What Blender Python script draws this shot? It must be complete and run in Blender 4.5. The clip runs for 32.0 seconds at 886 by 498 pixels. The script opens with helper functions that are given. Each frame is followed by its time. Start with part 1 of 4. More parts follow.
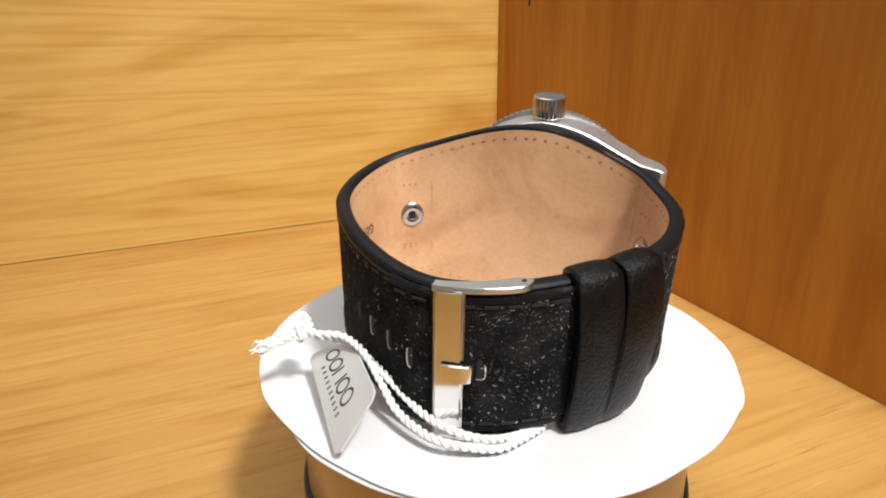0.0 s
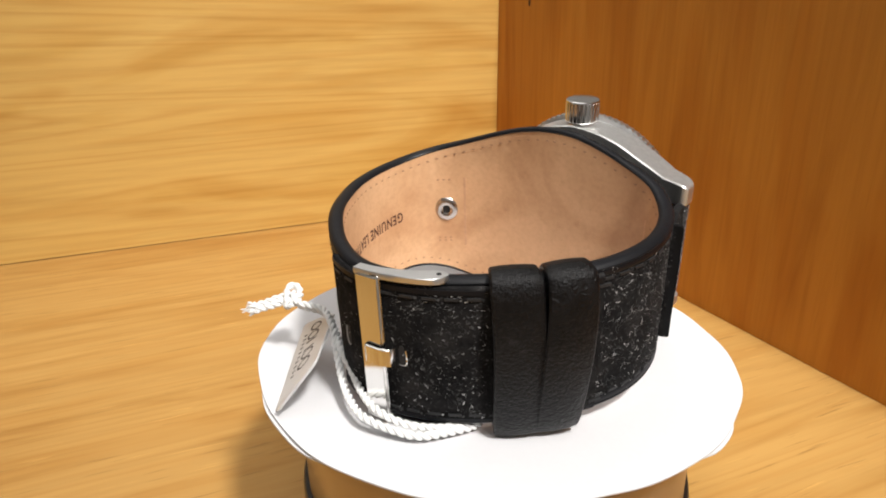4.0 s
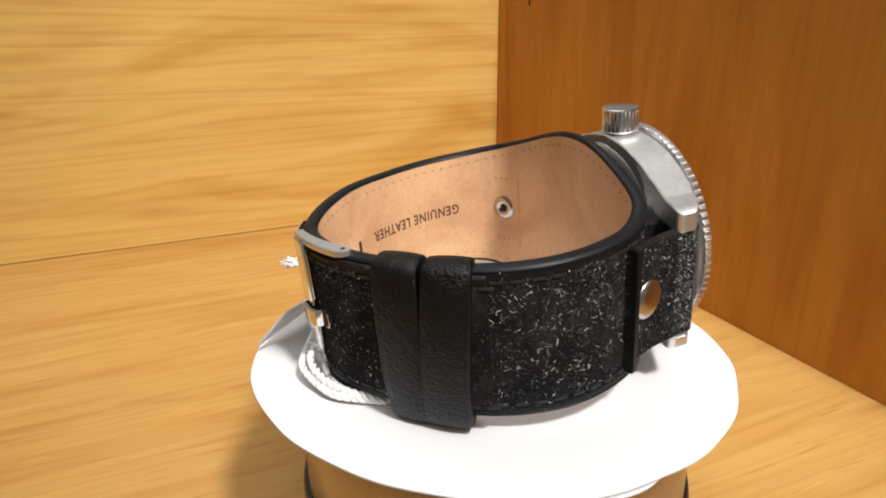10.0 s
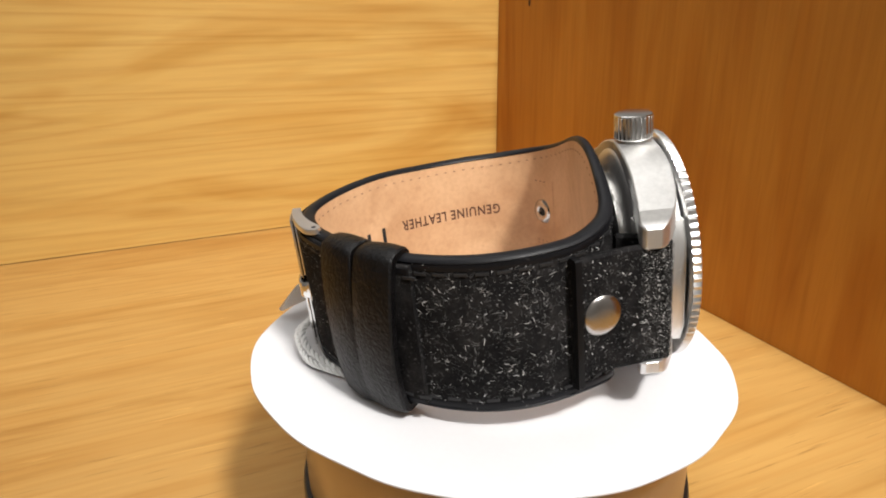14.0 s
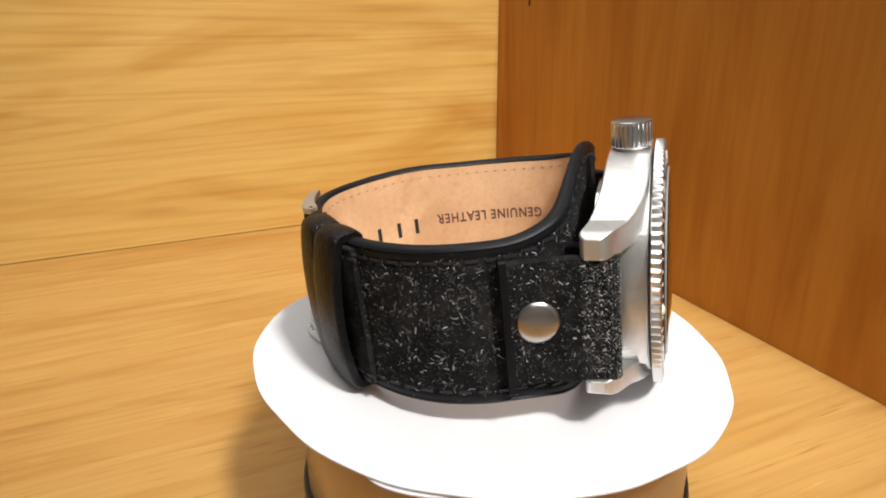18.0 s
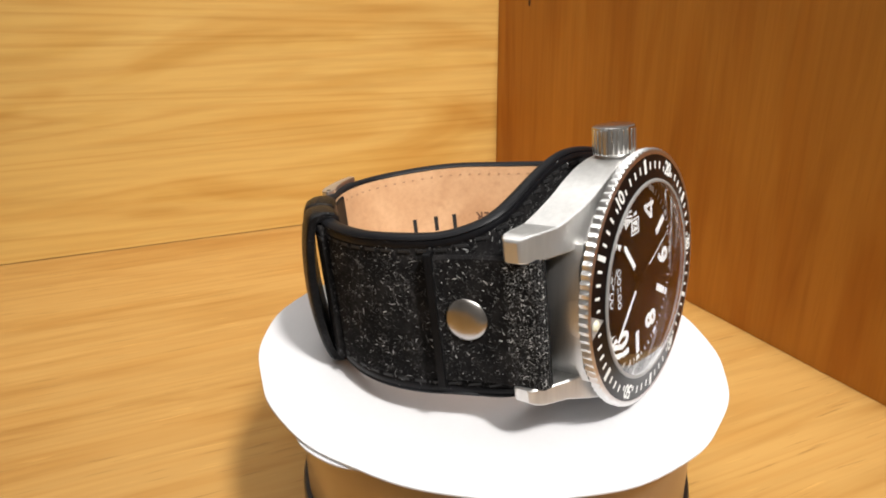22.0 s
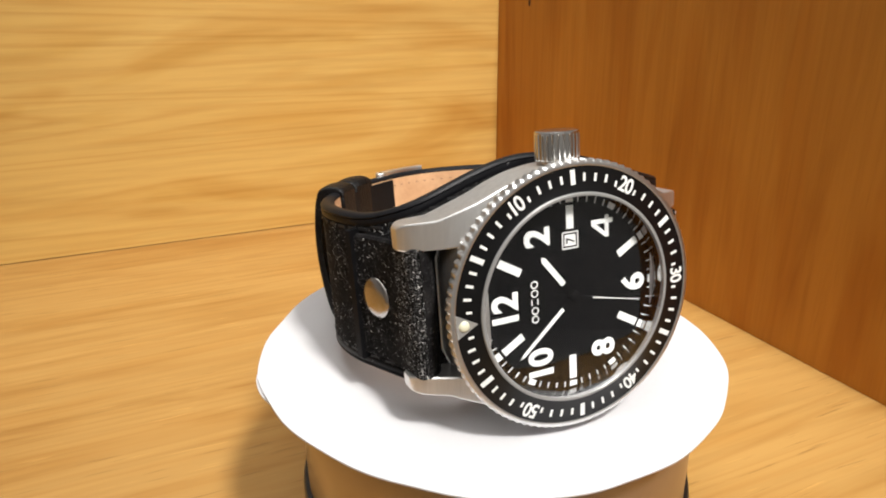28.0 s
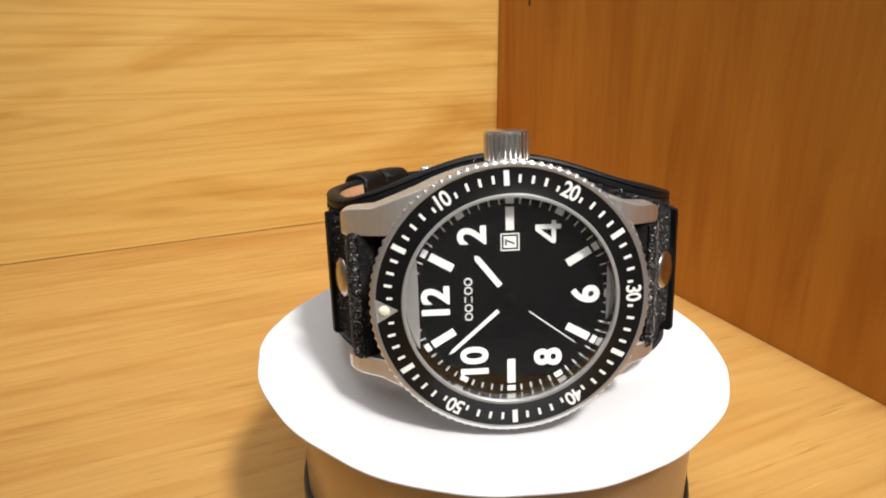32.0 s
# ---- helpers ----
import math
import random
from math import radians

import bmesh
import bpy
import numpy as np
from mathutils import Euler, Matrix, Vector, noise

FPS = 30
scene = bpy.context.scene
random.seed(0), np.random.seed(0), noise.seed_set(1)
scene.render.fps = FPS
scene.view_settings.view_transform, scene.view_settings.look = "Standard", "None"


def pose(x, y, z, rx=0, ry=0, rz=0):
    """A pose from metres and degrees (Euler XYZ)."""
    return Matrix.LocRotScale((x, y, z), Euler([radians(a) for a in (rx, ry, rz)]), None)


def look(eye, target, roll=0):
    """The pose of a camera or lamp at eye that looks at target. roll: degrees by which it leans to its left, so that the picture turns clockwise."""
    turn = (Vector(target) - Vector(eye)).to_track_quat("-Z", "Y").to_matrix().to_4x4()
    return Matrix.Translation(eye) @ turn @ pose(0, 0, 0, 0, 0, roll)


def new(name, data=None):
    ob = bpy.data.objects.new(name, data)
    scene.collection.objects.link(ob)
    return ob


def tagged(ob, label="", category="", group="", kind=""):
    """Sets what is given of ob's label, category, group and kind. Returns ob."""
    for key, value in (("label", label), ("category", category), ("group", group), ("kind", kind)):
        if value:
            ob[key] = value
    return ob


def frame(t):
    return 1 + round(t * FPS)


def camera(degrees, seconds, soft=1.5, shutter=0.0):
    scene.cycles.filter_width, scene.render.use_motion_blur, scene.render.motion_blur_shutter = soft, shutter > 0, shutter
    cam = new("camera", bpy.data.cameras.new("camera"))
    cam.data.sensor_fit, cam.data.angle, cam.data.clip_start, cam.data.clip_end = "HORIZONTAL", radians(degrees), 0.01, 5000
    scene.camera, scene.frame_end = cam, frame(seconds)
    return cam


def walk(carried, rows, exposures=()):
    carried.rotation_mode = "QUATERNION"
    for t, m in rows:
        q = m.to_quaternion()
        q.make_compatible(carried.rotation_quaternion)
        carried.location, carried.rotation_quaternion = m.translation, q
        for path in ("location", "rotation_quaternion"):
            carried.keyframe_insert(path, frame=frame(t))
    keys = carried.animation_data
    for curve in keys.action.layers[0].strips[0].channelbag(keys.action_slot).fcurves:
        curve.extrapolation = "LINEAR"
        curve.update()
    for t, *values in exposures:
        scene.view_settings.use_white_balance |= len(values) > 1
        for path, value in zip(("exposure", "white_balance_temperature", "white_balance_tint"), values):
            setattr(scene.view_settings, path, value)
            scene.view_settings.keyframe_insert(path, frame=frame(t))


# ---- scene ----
MM = 0.001
EYE = Vector((0.0, -0.1333, 0.0698))
AIM = Vector((-0.08411, 0.93448, -0.34592))

# ---- camera ----
cam = camera(67.66, 32.0, soft=1.9)
walk(cam, [(0.0, look(EYE, EYE + AIM * 0.15, -0.62)), (32.0, look(EYE, EYE + AIM * 0.15, -0.62))])

# the turning axis leans by about a degree and a half against the shelf
LEAN = Matrix(((0.99963, 0.00937, 0.02541), (-0.00943, 0.99995, 0.00217), (-0.02539, -0.00241, 0.99967)))
TABLE = Matrix.Translation((-0.00052, -0.00016, -0.0003)) @ LEAN.to_quaternion().to_matrix().to_4x4()
TURN = -155.45 / 32.0            # degrees a second


def turned(t):
    return TABLE @ Matrix.Rotation(radians(TURN * t), 4, "Z")


# ---- light ----
scene.view_settings.exposure = 0.0
world = bpy.data.worlds.new("room_air")
scene.world = world
world.use_nodes = True
world.node_tree.nodes["Background"].inputs["Color"].default_value = (1.0, 0.86, 0.68, 1)
world.node_tree.nodes["Background"].inputs["Strength"].default_value = 0.02


def area_lamp(name, eye, target, size, watts, colour):
    data = bpy.data.lights.new(name, "AREA")
    data.shape, data.size, data.energy, data.color = "DISK", size, watts, colour
    ob = new(name, data)
    ob.matrix_world = look(eye, target)
    return ob


def spot_lamp(name, eye, target, cone, radius, watts, colour):
    data = bpy.data.lights.new(name, "SPOT")
    data.spot_size, data.spot_blend, data.shadow_soft_size = radians(cone), 1.0, radius
    data.energy, data.color = watts, colour
    ob = new(name, data)
    ob.matrix_world = look(eye, target)
    return ob


spot_lamp("lamp_spot", (0.45, -0.60, 1.05), (0.005, 0.13, 0.04), 29, 0.08, 99.0, (1.0, 0.97, 0.93))
# two unseen panels added for soft fill and bright reflections in the steel
area_lamp("fill_ceiling", (0.45, -1.05, 1.88), (0.45, -1.04, 0), 2.0, 22.0, (1.0, 0.98, 0.95))
area_lamp("fill_ceiling_far", (-0.6, 0.65, 1.88), (-0.6, 0.66, 0), 1.7, 15.0, (1.0, 0.98, 0.95))


# ---- materials ----
def nodes_of(name):
    m = bpy.data.materials.new(name)
    m.use_nodes = True
    nt = m.node_tree
    return m, nt, nt.nodes["Principled BSDF"]


def coords(nt, scale=(1, 1, 1), turn=(0, 0, 0)):
    tc = nt.nodes.new("ShaderNodeTexCoord")
    mp = nt.nodes.new("ShaderNodeMapping")
    mp.inputs["Scale"].default_value = scale
    mp.inputs["Rotation"].default_value = turn
    nt.links.new(tc.outputs["Object"], mp.inputs["Vector"])
    return mp.outputs["Vector"]


def noise_tex(nt, vec, scale, detail=4.0, rough=0.55, distort=0.0):
    n = nt.nodes.new("ShaderNodeTexNoise")
    n.inputs["Scale"].default_value, n.inputs["Detail"].default_value = scale, detail
    n.inputs["Roughness"].default_value, n.inputs["Distortion"].default_value = rough, distort
    nt.links.new(vec, n.inputs["Vector"])
    return n.outputs["Fac"]


def ramp(nt, fac, stops):
    r = nt.nodes.new("ShaderNodeValToRGB")
    while len(r.color_ramp.elements) < len(stops):
        r.color_ramp.elements.new(0.5)
    for e, (pos, c) in zip(r.color_ramp.elements, stops):
        e.position = pos
        e.color = (*c, 1) if len(c) == 3 else c
    nt.links.new(fac, r.inputs["Fac"])
    return r.outputs["Color"]


def mix(nt, fac, a, b, kind="MIX"):
    n = nt.nodes.new("ShaderNodeMix")
    n.data_type, n.blend_type = "RGBA", kind
    if isinstance(fac, float):
        n.inputs[0].default_value = fac
    else:
        nt.links.new(fac, n.inputs[0])
    for sock, v in ((n.inputs[6], a), (n.inputs[7], b)):
        if isinstance(v, tuple):
            sock.default_value = (*v, 1)
        else:
            nt.links.new(v, sock)
    return n.outputs[2]


def bump(nt, bsdf, height, strength, distance):
    b = nt.nodes.new("ShaderNodeBump")
    b.inputs["Strength"].default_value, b.inputs["Distance"].default_value = strength, distance
    nt.links.new(height, b.inputs["Height"])
    nt.links.new(b.outputs["Normal"], bsdf.inputs["Normal"])


def wood(name, light, mid, dark, along, pores, rough, streak=62.0, cloud=0.35, lines=0.4, run=5.2, figure=0.5):
    """Wood with its grain along one object axis (0 x, 2 z); pores: how much short dark dashes show."""
    m, nt, bsdf = nodes_of(name)
    def grain(across, run, scale, detail, r, distort):
        v = [across, across, across]
        v[along] = run
        return noise_tex(nt, coords(nt, v), scale, detail, r, distort)
    bands = grain(streak, run, 1.0, 3.0, 0.5, 1.1)
    base = ramp(nt, bands, [(0.28, dark), (0.38, mid), (0.46, light), (0.62, light), (0.72, mid)])
    broad = grain(13.0, 2.2, 1.0, 3.0, 0.5, 0.8)
    base = mix(nt, cloud, base, ramp(nt, broad, [(0.32, (0.74, 0.66, 0.55)), (0.6, (1.0, 1.0, 1.0))]), "MULTIPLY")
    flame = grain(streak * 0.9, run * 1.1, 1.0, 2.0, 0.45, 0.7)
    base = mix(nt, figure, base, ramp(nt, flame, [(0.36, (0.80, 0.66, 0.44)), (0.47, (1, 1, 1)), (0.60, (1, 1, 1)), (0.68, (0.88, 0.76, 0.56))]), "MULTIPLY")
    fine = grain(300.0, 13.0, 1.0, 4.0, 0.6, 0.3)
    base = mix(nt, 0.28, base, ramp(nt, fine, [(0.35, (0.66, 0.58, 0.46)), (0.58, (1, 1, 1))]), "MULTIPLY")
    rings = grain(24.0, 1.0, 1.0, 2.0, 0.5, 0.25)
    thin = [(0.30, (1, 1, 1))]
    for c in (0.36, 0.43, 0.485, 0.535, 0.60):
        thin += [(c - 0.017, (1, 1, 1)), (c, (0.78, 0.64, 0.44)), (c + 0.010, (1, 1, 1))]
    base = mix(nt, lines, base, ramp(nt, rings, thin), "MULTIPLY")
    fleck = ramp(nt, grain(620.0, 48.0, 1.0, 2.0, 0.5, 0.3), [(0.66, (0, 0, 0)), (0.74, (1, 1, 1))])
    base = mix(nt, mix(nt, pores * 0.6, (0, 0, 0), fleck), base, tuple(min(1.0, c * 1.25) for c in light))
    dash = grain(760.0, 42.0, 1.0, 3.0, 0.5, 0.2)
    cut = ramp(nt, dash, [(0.28, (1, 1, 1)), (0.37, (0, 0, 0))])
    base = mix(nt, mix(nt, pores, (0, 0, 0), cut), base, tuple(c * 0.72 for c in dark))
    nt.links.new(base, bsdf.inputs["Base Color"])
    bsdf.inputs["Roughness"].default_value = rough
    bsdf.inputs["Specular IOR Level"].default_value = 0.3
    bump(nt, bsdf, fine, 0.10, 0.0005)
    return m


def surface(name, colour, rough, metal=0.0, vary=0.12, scale=300.0, relief=0.0, spec=0.5, coat=0.0):
    m, nt, bsdf = nodes_of(name)
    v = coords(nt)
    n = noise_tex(nt, v, scale, 5.0, 0.6)
    n2 = noise_tex(nt, v, scale * 0.09, 3.0, 0.5)
    low = tuple(c * (1 - vary) for c in colour)
    high = tuple(min(1.0, c * (1 + vary)) for c in colour)
    c = mix(nt, 0.5, ramp(nt, n, [(0.3, low), (0.7, high)]), ramp(nt, n2, [(0.3, low), (0.7, high)]))
    nt.links.new(c, bsdf.inputs["Base Color"])
    bsdf.inputs["Metallic"].default_value = metal
    bsdf.inputs["Specular IOR Level"].default_value = spec
    bsdf.inputs["Coat Weight"].default_value = coat
    r = nt.nodes.new("ShaderNodeMapRange")
    r.inputs["To Min"].default_value, r.inputs["To Max"].default_value = rough * 0.8, min(1.0, rough * 1.2)
    nt.links.new(n2, r.inputs["Value"])
    nt.links.new(r.outputs["Result"], bsdf.inputs["Roughness"])
    if relief:
        bump(nt, bsdf, n, 0.6, relief)
    return m


def brushed(name, colour, rough, stretch):
    m, nt, bsdf = nodes_of(name)
    n = noise_tex(nt, coords(nt, stretch), 1.0, 4.0, 0.6)
    nt.links.new(ramp(nt, n, [(0.3, tuple(c * 0.88 for c in colour)), (0.7, colour)]), bsdf.inputs["Base Color"])
    bsdf.inputs["Metallic"].default_value, bsdf.inputs["Roughness"].default_value = 1.0, rough
    bump(nt, bsdf, n, 0.10, 0.00004)
    return m


def clear_glass(name):
    m, nt, bsdf = nodes_of(name)
    bsdf.inputs["Transmission Weight"].default_value = 1.0
    bsdf.inputs["Roughness"].default_value = 0.0
    bsdf.inputs["IOR"].default_value = 1.48
    return m


M_BACK = wood("back_panel_wood", (0.635, 0.40, 0.117), (0.60, 0.366, 0.097), (0.535, 0.303, 0.073), 0, 0.05, 0.5, 29.0, 0.22, 0.4, 6.0, 0.55)
M_SIDE = wood("side_panel_wood", (0.54, 0.231, 0.034), (0.49, 0.202, 0.028), (0.405, 0.151, 0.019), 2, 0.2, 0.45, 34.0, 0.6, 0.12, 6.0, 0.6)
M_FLOOR = wood("shelf_wood", (0.53, 0.305, 0.092), (0.50, 0.28, 0.080), (0.44, 0.23, 0.060), 0, 0.85, 0.42, 46.0, 0.4, 0.35, 7.5, 0.4)
M_PAPER = surface("white_paper", (0.685, 0.682, 0.70), 0.7, vary=0.02, scale=900, relief=0.00002, spec=0.25)
M_DRUM = surface("satin_drum", (0.42, 0.345, 0.28), 0.32, metal=0.85, vary=0.05, scale=120)
M_BLACK_PLASTIC = surface("black_plastic", (0.012, 0.011, 0.011), 0.3, vary=0.2)
def suede(name):
    m, nt, bsdf = nodes_of(name)
    v = coords(nt)
    nap = noise_tex(nt, v, 1400, 5.0, 0.65)
    cloud = noise_tex(nt, v, 170, 4.0, 0.6)
    base = mix(nt, 0.5, ramp(nt, nap, [(0.3, (0.002, 0.002, 0.0023)), (0.7, (0.020, 0.019, 0.0195))]), ramp(nt, cloud, [(0.36, (0.002, 0.002, 0.0022)), (0.50, (0.010, 0.0095, 0.0095)), (0.68, (0.034, 0.031, 0.030))]))
    speck = noise_tex(nt, v, 1900, 2.0, 0.5, 0.8)
    thin = ramp(nt, speck, [(0.60, (0, 0, 0)), (0.70, (1, 1, 1))])
    patches = ramp(nt, noise_tex(nt, v, 230, 3.0, 0.6), [(0.40, (0.1, 0.1, 0.1)), (0.62, (0.8, 0.8, 0.8))])
    base = mix(nt, mix(nt, 1.0, thin, patches, "MULTIPLY"), base, (0.12, 0.117, 0.115))
    nt.links.new(base, bsdf.inputs["Base Color"])
    bsdf.inputs["Roughness"].default_value = 0.85
    bsdf.inputs["Specular IOR Level"].default_value = 0.08
    bump(nt, bsdf, nap, 0.7, 0.00016)
    return m


M_FELT = suede("black_suede")
M_LEATHER = surface("black_leather", (0.005, 0.0048, 0.0053), 0.5, vary=0.3, scale=1600, relief=0.00007, spec=0.14)
M_EDGE = surface("black_edge_paint", (0.006, 0.006, 0.0075), 0.45, vary=0.35, scale=700, relief=0.00005, spec=0.2)
def tan_leather(name):
    """Smooth tan leather with brown handling stains and fine pores."""
    m, nt, bsdf = nodes_of(name)
    v = coords(nt)
    fine = noise_tex(nt, v, 900, 4.0, 0.6)
    base = ramp(nt, fine, [(0.35, (0.65, 0.392, 0.215)), (0.6, (0.70, 0.432, 0.24))])
    blot = noise_tex(nt, v, 42, 3.0, 0.5, 0.8)
    base = mix(nt, 0.55, base, ramp(nt, blot, [(0.34, (0.62, 0.50, 0.40)), (0.56, (1, 1, 1))]), "MULTIPLY")
    spots = noise_tex(nt, v, 330, 3.0, 0.6)
    base = mix(nt, 0.22, base, ramp(nt, spots, [(0.28, (0.66, 0.55, 0.46)), (0.42, (1, 1, 1))]), "MULTIPLY")
    nt.links.new(base, bsdf.inputs["Base Color"])
    bsdf.inputs["Roughness"].default_value = 0.55
    bsdf.inputs["Specular IOR Level"].default_value = 0.35
    bump(nt, bsdf, fine, 0.25, 0.00004)
    return m


M_TAN = tan_leather("tan_leather")


def worn_leather(name):
    """Black leather with grey scuffs and a fine grain."""
    m, nt, bsdf = nodes_of(name)
    v = coords(nt)
    fine = noise_tex(nt, v, 1500, 4.0, 0.6)
    scuff = noise_tex(nt, v, 170, 5.0, 0.7, 0.7)
    base = ramp(nt, scuff, [(0.42, (0.0022, 0.002, 0.0023)), (0.64, (0.0055, 0.005, 0.0055)), (0.78, (0.03, 0.0285, 0.03))])
    base = mix(nt, 0.6, base, ramp(nt, fine, [(0.35, (0.25, 0.25, 0.25)), (0.65, (1, 1, 1))]), "MULTIPLY")
    nt.links.new(base, bsdf.inputs["Base Color"])
    bsdf.inputs["Roughness"].default_value = 0.36
    bsdf.inputs["Specular IOR Level"].default_value = 0.24
    bump(nt, bsdf, fine, 0.9, 0.0004)
    return m


M_KEEPER = worn_leather("scuffed_black_leather")
M_THREAD = surface("black_thread", (0.013, 0.013, 0.014), 0.6, vary=0.3, scale=3000)
M_CREASE = surface("crease_shade_tan", (0.58, 0.335, 0.19), 0.7, vary=0.2, scale=900)
M_PRICK = surface("pricked_leather", (0.38, 0.205, 0.115), 0.8)
def fibre(name):
    """Loose fibres, each with a brightness of its own."""
    m, nt, bsdf = nodes_of(name)
    g = nt.nodes.new("ShaderNodeNewGeometry")
    nt.links.new(ramp(nt, g.outputs["Random Per Island"], [(0.0, (0.02, 0.02, 0.021)), (0.6, (0.07, 0.069, 0.068)), (0.82, (0.24, 0.237, 0.23)), (0.93, (0.62, 0.61, 0.60)), (1.0, (0.85, 0.84, 0.82))]), bsdf.inputs["Base Color"])
    bsdf.inputs["Roughness"].default_value = 0.8
    return m


M_LINT = fibre("pale_lint")
M_WORN = surface("worn_pale_rim", (0.42, 0.41, 0.40), 0.7, vary=0.4, scale=1500)
M_STEEL = brushed("brushed_steel", (0.90, 0.893, 0.88), 0.42, (900, 900, 90))
M_CHROME = surface("polished_steel", (0.80, 0.79, 0.77), 0.10, metal=1.0, vary=0.03)
M_BEZEL = surface("bezel_steel", (0.82, 0.815, 0.81), 0.34, metal=1.0, vary=0.03)
M_CROWN = surface("crown_steel", (0.78, 0.77, 0.755), 0.2, metal=1.0, vary=0.03)
M_SATIN = surface("satin_rivet", (0.50, 0.47, 0.445), 0.24, metal=1.0, vary=0.06, scale=500)
M_SILVER = surface("silver_print", (0.72, 0.71, 0.69), 0.45, metal=0.3, vary=0.05)
M_GASKET = surface("grey_ring", (0.36, 0.36, 0.355), 0.3, metal=0.3, vary=0.1, scale=700)
M_REHAUT = surface("polished_dark_ring", (0.42, 0.42, 0.42), 0.05, metal=1.0, vary=0.05)
M_DIAL = surface("black_dial", (0.0022, 0.0022, 0.0027), 0.6, vary=0.2, spec=0.03)
M_INSERT = surface("black_bezel_insert", (0.004, 0.004, 0.0045), 0.3, vary=0.2, spec=0.35)
M_WHITE = surface("white_lume", (0.86, 0.87, 0.85), 0.5, vary=0.03)
M_PEARL = surface("cream_pearl", (0.80, 0.79, 0.60), 0.35, vary=0.06, scale=2000)
# near-black colour for the shade inside holes and slots, and for the date print
M_DARK = surface("hole_shade_and_print", (0.01, 0.009, 0.009), 0.7)
M_KNOT = surface("dark_knot", (0.045, 0.012, 0.005), 0.6)
M_GLASS = clear_glass("watch_crystal_glass")
M_CORD = surface("white_cord", (0.84, 0.84, 0.83), 0.45, vary=0.06, scale=2500, spec=0.5)
M_INK = surface("stamped_ink", (0.11, 0.045, 0.025), 0.7, vary=0.25, scale=1500)
M_GREY_INK = surface("grey_print", (0.05, 0.05, 0.055), 0.5, vary=0.1)
M_TAG = surface("milky_plastic", (0.90, 0.90, 0.90), 0.3, vary=0.02, scale=300, spec=0.5)
M_TAG.node_tree.nodes["Principled BSDF"].inputs["Transmission Weight"].default_value = 0.5
M_CEILING = surface("ceiling_plaster", (0.82, 0.81, 0.79), 0.9, vary=0.03, scale=6)
M_ROOM = surface("room_plaster", (0.52, 0.505, 0.485), 0.9, vary=0.05, scale=6)


# ---- mesh helpers ----
def part(name, bm, material, parent=None, label="", smooth=True, crisp=38):
    me = bpy.data.meshes.new(name)
    bmesh.ops.recalc_face_normals(bm, faces=bm.faces)
    bm.to_mesh(me)
    bm.free()
    for f in me.polygons:
        f.use_smooth = smooth
    if smooth:
        me.set_sharp_from_angle(angle=radians(crisp))
    me.materials.append(material)
    ob = new(name, me)
    ob.parent = parent
    if label:
        tagged(ob, label)
    return ob


def thing(name, label, category, at=None, group="", kind=""):
    ob = new(name)
    ob.empty_display_size = 0.005
    if at is not None:
        ob.matrix_world = at
    return tagged(ob, label, category, group, kind)


def box(bm, lo, hi, m=None):
    made = bmesh.ops.create_cube(bm, size=1.0)["verts"]
    for v in made:
        v.co = Vector([a + (b - a) * (c + 0.5) for a, b, c in zip(lo, hi, v.co)])
    if m is not None:
        bmesh.ops.transform(bm, matrix=m, verts=made)
    return made


def grid_mesh(rows, close_u=False, close_v=False, caps=False):
    """A bmesh from rows of points; u runs along a row, v from row to row."""
    bm = bmesh.new()
    vs = [[bm.verts.new(q) for q in r] for r in rows]
    nv, nu = len(vs), len(vs[0])
    for i in range(nv if close_v else nv - 1):
        for j in range(nu if close_u else nu - 1):
            a, b = vs[i], vs[(i + 1) % nv]
            bm.faces.new((a[j], a[(j + 1) % nu], b[(j + 1) % nu], b[j]))
    if caps and not close_v:
        bm.faces.new(vs[0])
        bm.faces.new(list(reversed(vs[-1])))
    return bm


def lathe(profile, n=96, wobble=None, m=None):
    """Turns (radius, height) pairs round z, in millimetres; wobble(radius, angle) alters the radius."""
    rows = []
    for i in range(n):
        a = 2 * math.pi * i / n
        row = []
        for r, z in profile:
            q = wobble(r, z, a) if wobble else r
            row.append(Vector((q * math.cos(a), q * math.sin(a), z)) * MM)
        rows.append(row)
    bm = grid_mesh(rows, close_v=True)
    bmesh.ops.remove_doubles(bm, verts=bm.verts, dist=1e-6)
    if m is not None:
        bmesh.ops.transform(bm, matrix=m, verts=bm.verts)
    return bm


def letters(text, size, bold=0.0, depth=0.00004, spacing=1.0):
    """A bmesh of text, centred on the origin in the xy plane, in metres."""
    cu = bpy.data.curves.new("letters", "FONT")
    cu.body, cu.size, cu.align_x, cu.align_y = text, size, "CENTER", "CENTER"
    cu.offset, cu.extrude, cu.resolution_u, cu.space_character = bold, depth, 4, spacing
    ob = bpy.data.objects.new("letters", cu)
    me = bpy.data.meshes.new_from_object(ob)
    bm = bmesh.new()
    bm.from_mesh(me)
    bpy.data.objects.remove(ob)
    bpy.data.meshes.remove(me)
    bpy.data.curves.remove(cu)
    xs = [v.co.x for v in bm.verts]
    ys = [v.co.y for v in bm.verts]
    bmesh.ops.translate(bm, vec=(-(min(xs) + max(xs)) / 2, -(min(ys) + max(ys)) / 2, 0), verts=bm.verts)
    return bm


